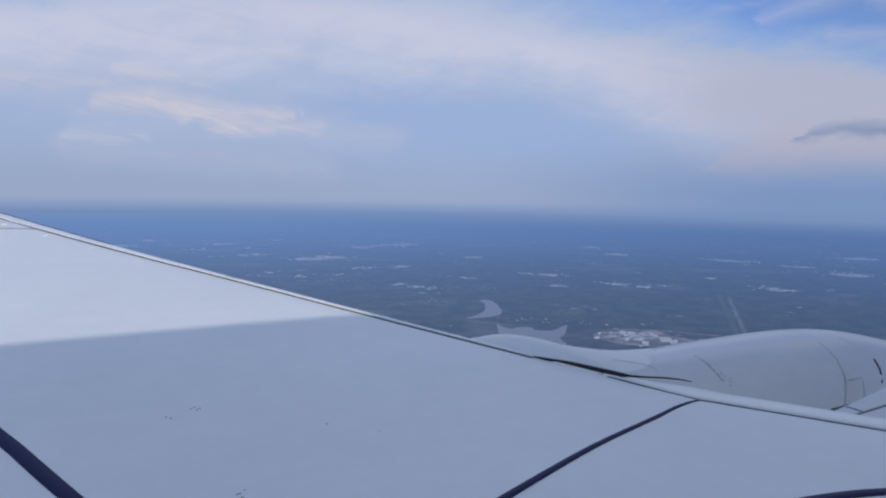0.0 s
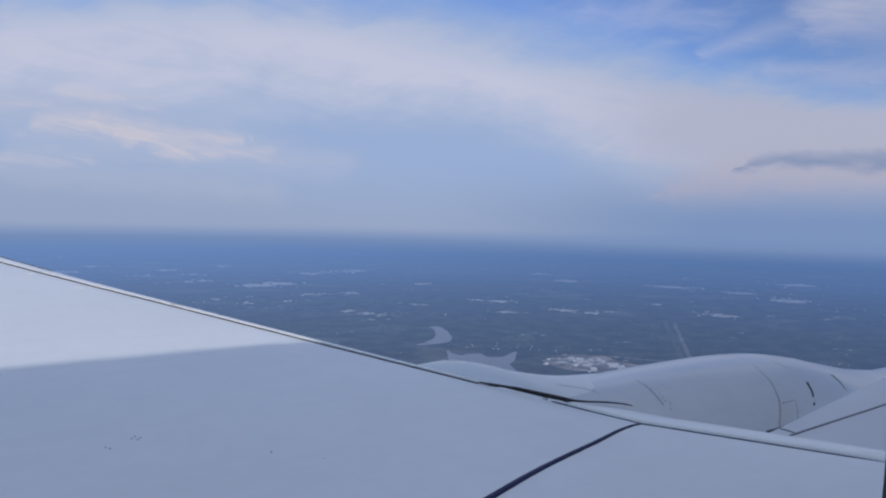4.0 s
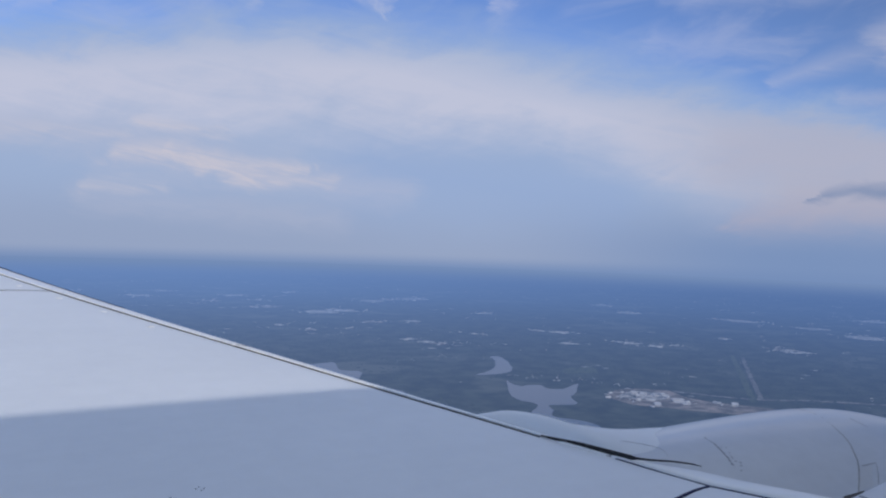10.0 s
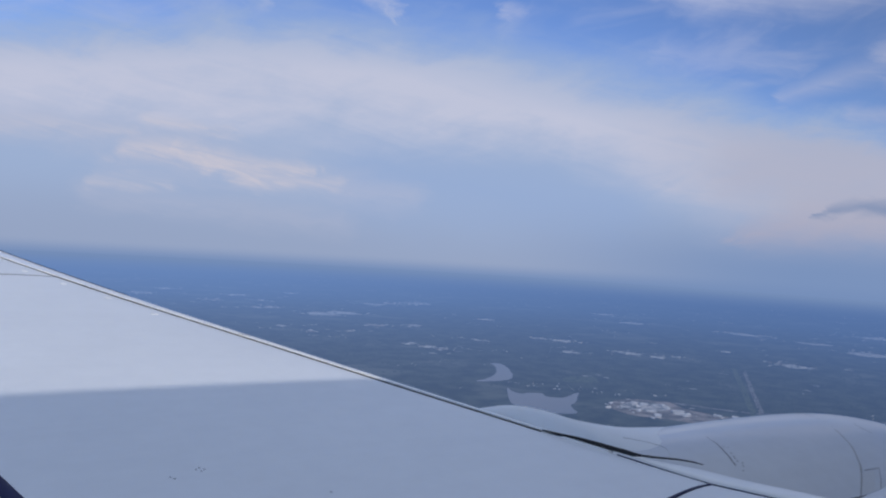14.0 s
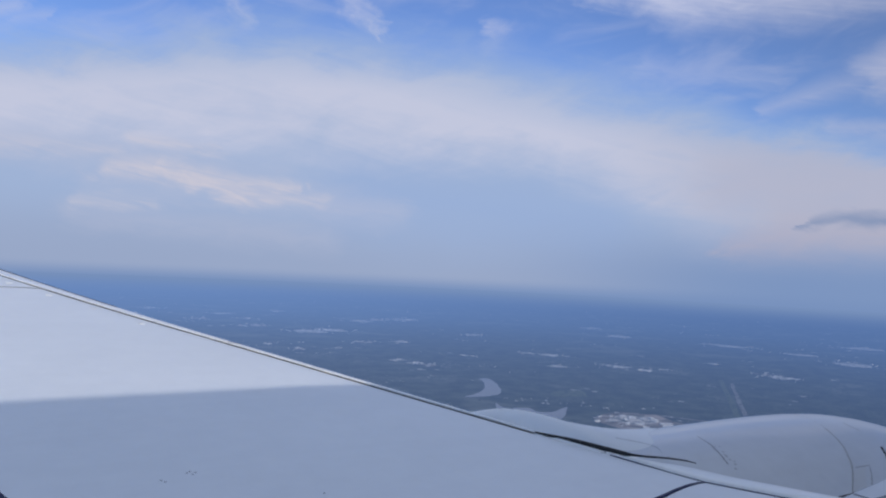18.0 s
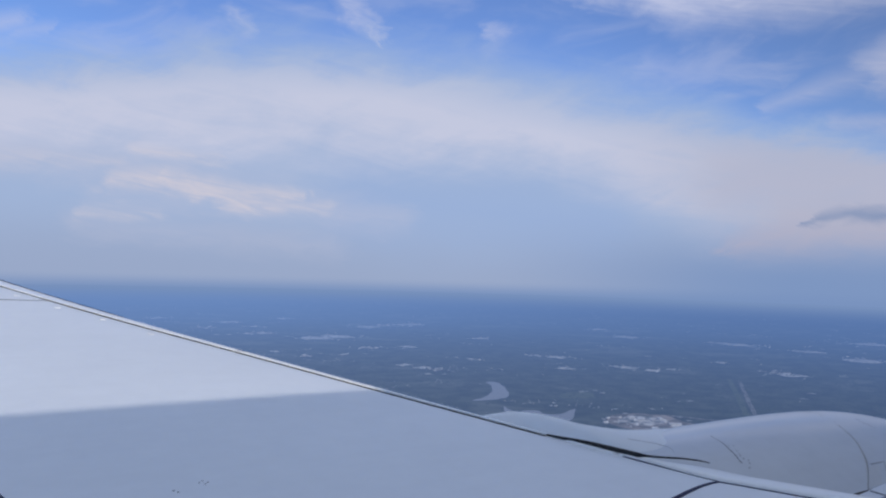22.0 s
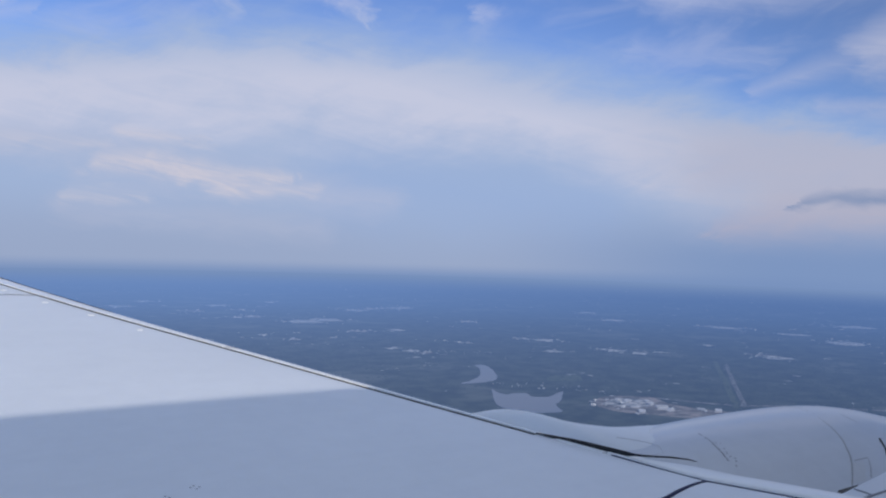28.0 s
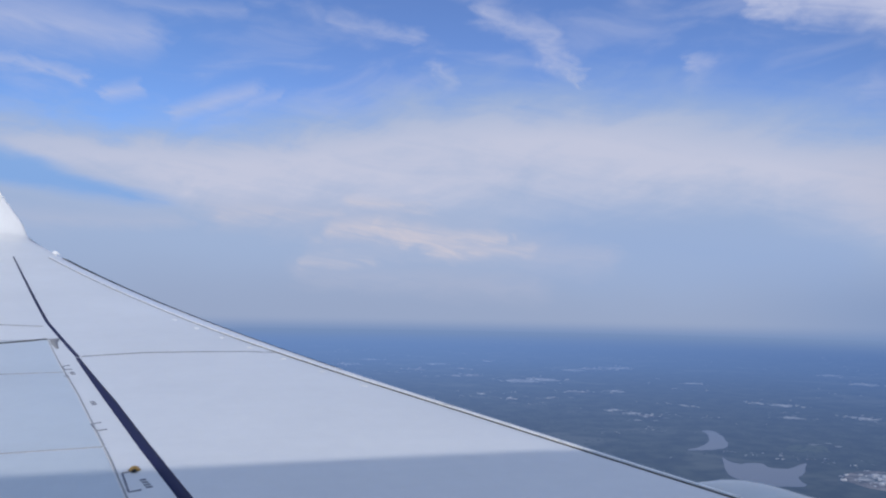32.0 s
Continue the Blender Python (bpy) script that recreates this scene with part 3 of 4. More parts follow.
def build_spoilers():
    hinge = [(0.55, 1.6), (0.22, 2.4), (-0.06, 3.2), (-0.297, 4.023), (-0.435, 4.602), (-0.602, 5.247), (-0.822, 6.097), (-1.084, 7.014), (-1.354, 8.01)]

    def hx(y):
        return lerp_table([(b, a) for a, b in hinge], y)
    for y0, y1 in ((1.7, 3.25), (3.27, 4.83), (4.85, 6.72), (6.74, 7.98)):
        net = []
        for i in range(7):
            y = y0 + (y1 - y0) * i / 6
            skew = 0.12 * (1 if i else 1)
            row = []
            for j in range(6):
                x = hx(y) - 0.012 - 0.72 * j / 5
                yy = y + skew * (-0.15) * j / 5
                row.append((x, yy, z_top(x, yy) + 0.004 - 0.001 * j / 5))
            x = hx(y) - 0.735
            row.append((x, y - 0.02, z_top(x, y) - 0.004))
            row.insert(0, (hx(y) - 0.010, y, z_top(hx(y), y) - 0.004))
            net.append(row)
        v, f = grid(net)
        m = len(net[0])
        f += [tuple(range(m)), tuple(range(6 * m, 7 * m))[::-1]]
        sp = recalc(obj("spoiler", v, f, SPOILER_GREY, plane, "flush bluish grey spoiler panel", smooth=False))
        strip("side_gap", [(hx(y1) - 0.01, y1 + 0.01), (hx(y1) - 0.37, y1 + 0.0), (hx(y1) - 0.73, y1 - 0.01)], [0.010] * 3, SEAM_PALE, sp, 0.0055)
        ys = [y0 + (y1 - y0) * i / 8 for i in range(9)]
        strip("hinge_gap", [(hx(y) + 0.002, y) for y in ys], [0.008] * 9, SEAM_PALE, sp, 0.0045)
    strip("end_gap", [(-1.36, 8.01), (-1.52, 7.93), (-1.72, 7.86), (-2.1, 7.8)], [0.035] * 4, SEAL_DARK, wing, 0.009)
    strip("grime", [(-1.30, 8.03), (-1.27, 7.85), (-1.2, 7.6)], [0.09, 0.05, 0.02], SOOT, wing)
    # stencilled brackets and small lines of lettering too small to read
    for (ax, ay), (bx, by) in (((-0.358, 4.40), (-0.302, 4.13)), ((-0.626, 5.31), (-0.575, 5.16)), ((-1.06, 6.95), (-1.02, 6.82))):
        strip("stencil_bracket", [(ax, ay), (bx, by)], [0.009, 0.009], MARK_GREY, wing)
        for px, py in ((ax, ay), (bx, by)):
            strip("stencil_tick", [(px, py), (px + 0.055, py + 0.02)], [0.009, 0.009], MARK_GREY, wing)
    for x, y, n in ((-0.25, 4.28, 4), (-0.69, 5.83, 3), (-0.955, 6.73, 3), (-0.98, 6.62, 2)):
        for i in range(n):
            yy = y - i * 0.035
            strip("stencil_line", [(x - 0.014 + i * 0.012, yy), (x + 0.016 + i * 0.012, yy + 0.007)], [0.013, 0.013], MARK_GREY, wing)


SPOILER_GREY = paint("spoiler_grey_paint", (0.65, 0.71, 0.76), 0.34, 0.0, 0.05, 8.0, 0.2, 0.04)
build_spoilers()


def build_rope_fitting():
    x, y = -0.302, 4.437
    z = z_top(x, y)
    net = []
    for r, h in ((0.030, 0.0), (0.030, 0.005), (0.026, 0.007), (0.021, 0.014), (0.014, 0.02), (0.005, 0.023)):
        net.append([(x + r * math.cos(a * math.tau / 18), y + r * math.sin(a * math.tau / 18), z + h) for a in range(18)])
    v, f = grid(net, close_v=True)
    f.append(tuple(range(5 * 18, 6 * 18)))
    fit = recalc(obj("rope_fitting", v, f, FITTING_YELLOW, wing, "small orange-yellow escape rope fitting"))
    net = [[(x + r * math.cos(a * math.tau / 10), y - 0.034 + r * math.sin(a * math.tau / 10), z + h) for a in range(10)] for r, h in ((0.014, 0.0), (0.013, 0.008), (0.008, 0.012))]
    v, f = grid(net, close_v=True)
    f.append(tuple(range(20, 30)))
    recalc(obj("release_stud", v, f, SEAL_DARK, fit, "small dark release stud"))
    return fit


build_rope_fitting()


def build_tip_light():
    y = 13.74
    net = []
    for i in range(9):
        yy = y - 0.08 + 0.16 * i / 8
        w = 0.05 * math.sin(math.pi * (i + 0.4) / 8.8)
        net.append([(x_le(yy) + 0.02 - 0.10 * q / 6, yy, z_nose(yy) + 0.03 + w * math.sin(math.pi * (q + 0.5) / 7)) for q in range(7)])
    v, f = grid(net)
    return recalc(obj("wingtip_light", v, f, TIP_WHITE, plane, "small bright wingtip light cover"))


build_tip_light()

# ---- fuselage, seen only as what shades the wing and frames the view ----
HULL_Y, HULL_Z, HULL_R = -1.69, -0.42, 1.80


def build_hull():
    hole_x, hole_z = (-0.14, 0.382), (-0.31, 0.32)
    xs = sorted([-22, -16, -10, -6, -3, -1.5, -0.5, 0.7, 1.5, 3, 6, 9, 12.5, *hole_x, 0.12])
    a0 = [math.asin((z - HULL_Z) / HULL_R) for z in hole_z]
    angs = sorted([i * math.tau / 48 for i in range(48) if not (a0[0] - 0.06 < i * math.tau / 48 < a0[1] + 0.06)] + a0 + [sum(a0) / 2])
    verts, faces = [], []
    for r in (HULL_R, HULL_R - 0.05):
        for x in xs:
            for a in angs:
                verts.append((x, HULL_Y + r * math.cos(a), HULL_Z + r * math.sin(a)))
    n, m = len(xs), len(angs)
    for layer in range(2):
        for i in range(n - 1):
            for j in range(m):
                jj = (j + 1) % m
                mid = (angs[j] + (angs[jj] if jj else math.tau)) / 2
                if hole_x[0] - 1e-6 <= xs[i] and xs[i + 1] <= hole_x[1] + 1e-6 and a0[0] < mid < a0[1]:
                    continue
                o = layer * n * m
                faces.append((o + i * m + j, o + (i + 1) * m + j, o + (i + 1) * m + jj, o + i * m + jj))
    for i in (0, n - 1):
        faces.append(tuple(i * m + j for j in range(m)))
    return recalc(obj("fuselage", verts, faces, HULL_NAVY, plane, "dark navy fuselage skin beside the wing"))


build_hull()


def build_window():
    """Rounded reveal of the cabin window, as deep as the wall."""
    def ring(x0, x1, z0, z1, y, r, n=8):
        pts = []
        for cx, cz, a in ((x1 - r, z1 - r, 0), (x0 + r, z1 - r, 1), (x0 + r, z0 + r, 2), (x1 - r, z0 + r, 3)):
            for i in range(n + 1):
                t = (a + i / n) * math.pi / 2
                pts.append((cx + r * math.cos(t), y, cz + r * math.sin(t)))
        return pts
    net = [ring(-0.20, 0.42, -0.36, 0.38, 0.030, 0.14), ring(-0.135, 0.360, -0.290, 0.305, 0.042, 0.14), ring(-0.128, 0.352, -0.275, 0.295, 0.060, 0.14),
           ring(-0.128, 0.349, -0.270, 0.290, 0.104, 0.14), ring(-0.19, 0.40, -0.35, 0.36, 0.116, 0.14)]
    v, f = grid(net, close_v=True)
    return recalc(obj("cabin_window", v, f, FRAME_NAVY, plane, "dark rounded cabin window surround"))


build_window()

# ---- engine nacelle ----
NAC_Y, NAC_Z = 3.1, -2.05
NAC = [(2.2, 0.80), (3.0, 0.98), (3.7, 1.04), (4.6, 1.06), (5.2, 1.05), (5.6, 1.005), (6.1, 0.905), (6.65, 0.80), (7.2, 0.73), (7.5, 0.70), (7.95, 0.69), (8.08, 0.66), (8.1, 0.60), (8.0, 0.56)]


def nac_r(x):
    return lerp_table(NAC[:-3], x)


def nac_point(x, a, lift=0.0):
    r = nac_r(x) + lift
    return (x, NAC_Y + r * math.cos(a), NAC_Z + r * math.sin(a))


def build_nacelle():
    prof = smooth_path(NAC, 4)
    net = [[(x, NAC_Y + r * math.cos(j * math.tau / 96), NAC_Z + r * math.sin(j * math.tau / 96)) for j in range(96)] for x, r in prof]
    v, f = grid(net, close_v=True)
    f.append(tuple(range(96)))
    return recalc(obj("nacelle", v, f, NAC_WHITE, plane, "white rounded engine nacelle with panel seams"))


nacelle = build_nacelle()


def nac_line(name, table, w, mat, label="", lift=0.004):
    """A narrow band on the cowl: table of (angle, x) pairs."""
    net = []
    span = table[-1][0] - table[0][0]
    n = 40 if span > 5 else 4
    for i in range(n + 1):
        a = table[0][0] + (table[-1][0] - table[0][0]) * i / n
        x = lerp_table(table, a) + 0.003 * math.sin(i * 0.9) * (w < 0.02 and span > 5)
        a = radians(a)
        net.append([nac_point(x - w / 2, a, -0.003), nac_point(x - w / 2, a, lift), nac_point(x + w / 2, a, lift), nac_point(x + w / 2, a, -0.003)])
    v, f = grid(net)
    return obj(name, v, f, mat, nacelle, label, smooth=w < 0.1)


nac_line("cowl_seam", [(60, 5.3), (91.6, 4.995), (104.6, 4.85), (113.5, 4.742), (121.4, 4.613), (130.7, 4.377), (150, 4.1)], 0.014, SEAM_MID)
dot = random.Random(4)
for i in range(22):
    a = 88 + 1.75 * i + dot.uniform(-0.3, 0.3)
    x = lerp_table([(60, 3.95), (89, 3.82), (101, 3.75), (110, 3.68), (116, 3.63), (140, 3.5)], a)
    nac_line("cowl_seam", [(a, x), (a + dot.uniform(0.7, 1.6), x - 0.008)], 0.011, SEAM_GREY, lift=0.001)
nac_line("cowl_seam", [(84, 3.84), (89, 3.82), (101, 3.75), (110, 3.68), (116, 3.63), (128, 3.56)], 0.006, SEAM_PALE, lift=0.001)
nac_line("cowl_seam", [(112, 5.62), (117, 5.57), (123, 5.48)], 0.03, SOOT)
nac_line("vent_slot", [(116, 5.11), (121, 5.03), (126.5, 4.90)], 0.024, SEAL_DARK, "dark narrow vent slot")
nac_line("access_panel", [(123.5, 4.62), (130.2, 4.46)], 0.15, NAC_PATCH, "small square access panel", 0.0025)
# brown band on the cowl stands in for shade inside the gap
nac_line("pylon_gap_shade", [(130.8, 4.34), (132.5, 4.25), (136, 4.12)], 0.20, GAP_BROWN, "dark patch painted for the shaded gap between cowl and glove")
nac_line("cowl_seam", [(99.0, 5.19), (102.4, 5.17), (105.8, 5.166)], 0.012, SEAM_PALE, lift=0.001)
nac_line("cowl_seam", [(105.9, 5.262), (106.5, 5.262)], 0.19, SEAM_PALE, lift=0.001)
nac_line("panel_edge", [(123.0, 4.762), (126.5, 4.69), (130.0, 4.60)], 0.010, SEAM_PALE, lift=0.003)
nac_line("panel_edge", [(122.6, 4.69), (123.1, 4.69)], 0.15, SEAM_PALE, lift=0.003)
for i in range(11):
    a = 101 + 1.3 * i + dot.uniform(-0.4, 0.4)
    x = 3.80 - 0.010 * i + dot.uniform(-0.03, 0.03)
    nac_line("rivet", [(a, x), (a + 0.55, x)], 0.013, SEAM_PALE, lift=0.001)



def build_pylon():
    st = [(2.60, 4.06, 0.03, -1.02), (2.80, 3.86, 0.08, -0.955), (2.92, 3.76, 0.16, -0.932), (3.02, 3.56, 0.28, -0.93), (3.15, 3.36, 0.38, -0.962), (3.5, 3.24, 0.46, -1.015), (3.9, 3.2, 0.46, -1.035), (4.4, 3.16, 0.42, -1.06), (5.0, 3.12, 0.30, -1.10), (5.5, 3.1, 0.1, -1.16)]
    net = []
    for x, y, w, z in smooth_path(st, 5):
        row = []
        for j in range(25):
            a = math.pi * j / 24
            ca, sa = math.cos(a), math.sin(a)
            row.append((x, y + w * math.copysign(abs(ca) ** 0.8, ca), z - 0.28 + 0.28 * sa ** 0.8))
        row = [(x, row[0][1], z - 0.7)] + row + [(x, row[-1][1], z - 0.7)]
        net.append(row)
    v, f = grid(net)
    return recalc(obj("pylon_fairing", v, f, WING_GREY, plane, "white pylon fairing blending into the wing"))


pylon = build_pylon()
crease = smooth_path([(3.20, 3.11, -0.993), (3.233, 3.101, -0.998), (3.311, 3.062, -1.011), (3.376, 3.02, -1.025), (3.388, 2.96, -1.034), (3.34, 2.891, -1.049)], 4)
tube("fairing_edge", crease, [0.0016] * len(crease), NAC_PATCH, pylon, "grimy lip of the pylon fairing")


def build_cutout():
    """Black gap where the slat ends at the pylon, running out as a thin seal."""
    path, radii = [], []
    for i in range(15):
        q = i / 14
        y = 3.40 - 0.41 * q
        x = x_le(y) - 0.164 + 0.058 * q
        path.append((x, y, z_top(x, y) + 0.010 + 0.014 * q))
        radii.append(0.004 + 0.013 * min(1.0, q * 2.2))
    for p, r in (((3.14, 2.915, -1.038), 0.0065), ((3.20, 2.875, -1.043), 0.0055), ((3.298, 2.807, -1.045), 0.005), ((3.362, 2.748, -1.050), 0.004), ((3.39, 2.704, -1.056), 0.002)):
        path.append(p)
        radii.append(r)
    return tube("slat_cutout", path, radii, SEAL_DARK, plane, "black gap seal at the end of the slat")


build_cutout()


def build_glove():
    """Fixed nose glove ahead of the root, between engine and fuselage."""
    def edge(x):
        return 2.19 + 0.165 * (x - 4.0)

    def z_glove(x, y):
        return -1.128 - 0.02 * max(0.0, y / edge(x)) ** 12
    net = []
    for i in range(22):
        x = 3.72 + 2.6 * i / 21
        row = [(x, 0.05 + (edge(x) - 0.05) * (j / 17) ** 0.8, 0) for j in range(18)]
        row = [(px, py, z_glove(px, py)) for px, py, _ in row]
        row += [(x, edge(x) + 0.03, -1.165), (x, edge(x) + 0.045, -1.21), (x, edge(x) + 0.04, -1.4)]
        net.append(row)
    v, f = grid(net)
    f.append(tuple(range(21)))
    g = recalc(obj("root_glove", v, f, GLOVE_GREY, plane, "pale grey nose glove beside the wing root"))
    strip("panel_joint", [(3.78, 2.05), (3.87, 2.06), (4.86, 2.09), (5.8, 2.13)], [0.016] * 4, SEAM_GREY, g, surf=z_glove)
    strip("panel_joint", [(3.93, 2.06), (3.98, 2.18)], [0.012] * 2, SEAM_GREY, g, surf=z_glove)
    strip("panel_joint", [(3.80, 1.95), (4.0, 1.2), (4.1, 0.5)], [0.014] * 3, SEAM_GREY, g, surf=z_glove)
    return g


build_glove()


def build_winglet():
    """Blended winglet: the wing's own section, turned upright on a tight curve."""
    y0 = TIP_Y - 0.55
    st = [(x_le(y0), y0, z_nose(y0), 0, 1.0), (x_le(14.75), 14.75, z_nose(14.75), 9, 0.97), (-2.880, 14.95, 1.056, 20, 0.95), (-2.965, 15.13, 1.125, 36, 0.90), (-3.035, 15.245, 1.235, 53, 0.86),
          (-3.11, 15.32, 1.38, 64, 0.80), (-3.31, 15.44, 1.64, 71, 0.68), (-3.54, 15.56, 1.95, 74, 0.56), (-4.11, 15.92, 2.74, 74, 0.32)]
    net = []
    for x, y, z, turn, size in smooth_path(st, 5):
        chord = (x_le(y0) - x_te(y0)) * size
        a = radians(turn)
        row = []
        ss = [0, 0.004, 0.014, 0.034, 0.075, 0.16, 0.3, 0.5, 0.75, 1.0]
        for s in [-q for q in ss[:0:-1]] + ss:
            c = abs(s) * chord
            if s >= 0:
                off = rise(y0) * math.sqrt(1 - math.exp(-c / 0.30)) - 0.004 * c - 0.0035 * c * c
            else:
                thin = rise(y0) * math.sqrt(1 - math.exp(-chord / 0.30)) - 0.004 * chord - 0.0035 * chord ** 2 - 0.02
                low = -1.2 * rise(y0) * math.sqrt(1 - math.exp(-c / 0.25)) - 0.02 * c
                off = low * (1 - abs(s) ** 3) + thin * abs(s) ** 3
            off *= 0.3 + 0.7 * size
            row.append((x - c, y - off * math.sin(a), z + off * math.cos(a)))
        net.append(row)
    v, f = grid(net)
    m = len(net[0])
    f.append(tuple(range((len(net) - 1) * m, len(net) * m))[::-1])
    return recalc(obj("winglet", v, f, TIP_WHITE, plane, "bright white upturned winglet"))


winglet = build_winglet()
# thin dark tube painted as the shaded line under the winglet's leading edge
tube("nose_shade_strip", smooth_path([(x_le(14.45) + 0.004, 14.45, z_nose(14.45)), (x_le(14.75) + 0.006, 14.75, z_nose(14.75) - 0.002), (-2.868, 14.95, 1.052), (-2.952, 15.12, 1.118)], 4), [0.006, 0.010, 0.013, 0.014, 0.014, 0.014, 0.013, 0.012, 0.011, 0.009, 0.007, 0.005, 0.003], NOSE_SHADE, winglet, "dark strip painted as shade along the nose")

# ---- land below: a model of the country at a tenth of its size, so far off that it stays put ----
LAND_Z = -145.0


def build_land():
    net = []
    for i in range(61):
        r = 30 + 4880 * (i / 60) ** 2.2
        net.append([(r * math.cos(a * math.tau / 180), r * math.sin(a * math.tau / 180), LAND_Z) for a in range(180)])
    v, f = grid(net, close_v=True)
    f.append(tuple(range(180)))
    g = recalc(obj("ground", v, f, FOREST, None, "dark wooded lowland far below, blue haze painted in with distance"))
    return tagged(g, category="ground", kind="structure")


build_land()


def flat_shape(name, pts, mat, label, category, z, n=6, rough_edge=0.0, kind="structure"):
    line = smooth_path([*pts, pts[0]], n)[:-1]
    rnd = random.Random(len(pts) * 7 + int(pts[0][0]))
    line = [(x + rnd.uniform(-1, 1) * rough_edge, y + rnd.uniform(-1, 1) * rough_edge) for x, y in line]
    m = len(line)
    v = [(x, y, LAND_Z + z) for x, y in line] + [(x, y, LAND_Z - 0.5) for x, y in line]
    f = [tuple(range(m))] + [(i, (i + 1) % m, m + (i + 1) % m, m + i) for i in range(m)]
    return tagged(recalc(obj(name, v, f, mat, None, label, smooth=False)), category=category, kind=kind)


flat_shape("water", [(589, 818), (603, 812), (580, 761), (551, 718), (530, 706), (505, 704), (493, 709), (515, 720), (550, 750), (576, 787)], WATER, "pale crescent lake among dark woods", "lake", 0.25, rough_edge=1.0)
flat_shape("water", [(506, 668), (498, 646), (499, 632), (508, 636), (522, 629), (516, 612), (530, 604), (541, 609), (566, 621), (548, 602), (531, 585), (508, 566), (492, 540), (474, 543), (462, 545),
                     (453, 528), (437, 508), (446, 490), (450, 474), (441, 453), (430, 462), (420, 473), (410, 500), (430, 530), (450, 546), (456, 560), (452, 574), (455, 590), (468, 614)], WATER, "pale branching lake among dark woods", "lake", 0.25, 4, 0.8)
flat_shape("water", [(335, 835), (368, 844), (380, 840), (366, 793), (382, 774), (359, 734), (337, 743), (350, 790)], WATER, "small pale lake among dark woods", "lake", 0.25, rough_edge=1.0)
flat_shape("water", [(359, 678), (370, 662), (364, 636), (350, 645)], WATER, "narrow pale pond among dark woods", "lake", 0.25, rough_edge=1.0)


# ---- settlements: pale roofs and cleared plots among the woods ----
def warehouse(w, d, h, pitched):
    """A small building: walls with a plinth and a roof of its own."""
    b = new("building")
    v = [(x, y, z) for z in (0, h) for x, y in ((-w / 2, -d / 2), (w / 2, -d / 2), (w / 2, d / 2), (-w / 2, d / 2))]
    f = [(0, 1, 5, 4), (1, 2, 6, 5), (2, 3, 7, 6), (3, 0, 4, 7), (0, 3, 2, 1), (4, 5, 6, 7)]
    obj("wall", v, f, WALL_PALE, b, smooth=False)
    e = 0.06 * w
    p = 0.3 * d if pitched else 0.05 * h
    v = [(-w / 2 - e, -d / 2 - e, h), (w / 2 + e, -d / 2 - e, h), (w / 2 + e, d / 2 + e, h), (-w / 2 - e, d / 2 + e, h), (-w / 2 - e, 0, h + p), (w / 2 + e, 0, h + p)]
    f = [(0, 1, 5, 4), (2, 3, 4, 5), (1, 2, 5), (3, 0, 4), (0, 3, 2, 1)]
    obj("roof", v, f, ROOF_PALE, b, smooth=False)
    return b


SITE = [(553, 553), (585, 554), (602, 546), (555, 522), (591, 505), (613, 479), (570, 555), (578, 540), (598, 530), (560, 640), (576, 652), (545, 668), (598, 640), (592, 618), (620, 600), (530, 690), (646, 585)]
FAR_TOWNS = [(215, 2114, 46), (454, 2079, 39), (364, 1930, 43), (582, 1919, 51), (489, 1759, 40), (598, 1773, 34), (763, 2009, 23), (566, 1586, 49), (529, 1584, 24), (627, 1455, 69), (682, 1468, 59), (860, 1693, 55),
             (927, 1731, 43), (997, 1738, 73), (639, 1252, 36), (718, 1247, 31), (461, 1245, 14), (486, 1171, 18), (557, 1173, 14), (580, 1013, 25)]
MID_TOWNS = [(587, 974, 25), (595, 949, 20), (724, 1034, 18), (858, 1048, 25), (880, 1014, 29), (792, 892, 26), (893, 868, 36), (907, 823, 27), (949, 815, 14), (1429, 1057, 65), (1421, 1109, 26), (1450, 915, 50),
             (1102, 852, 12), (1075, 732, 38), (1064, 700, 28), (1078, 687, 19), (1395, 781, 70), (1324, 1283, 54), (1775, 970, 74), (958, 1352, 30), (1425, 1482, 45)]


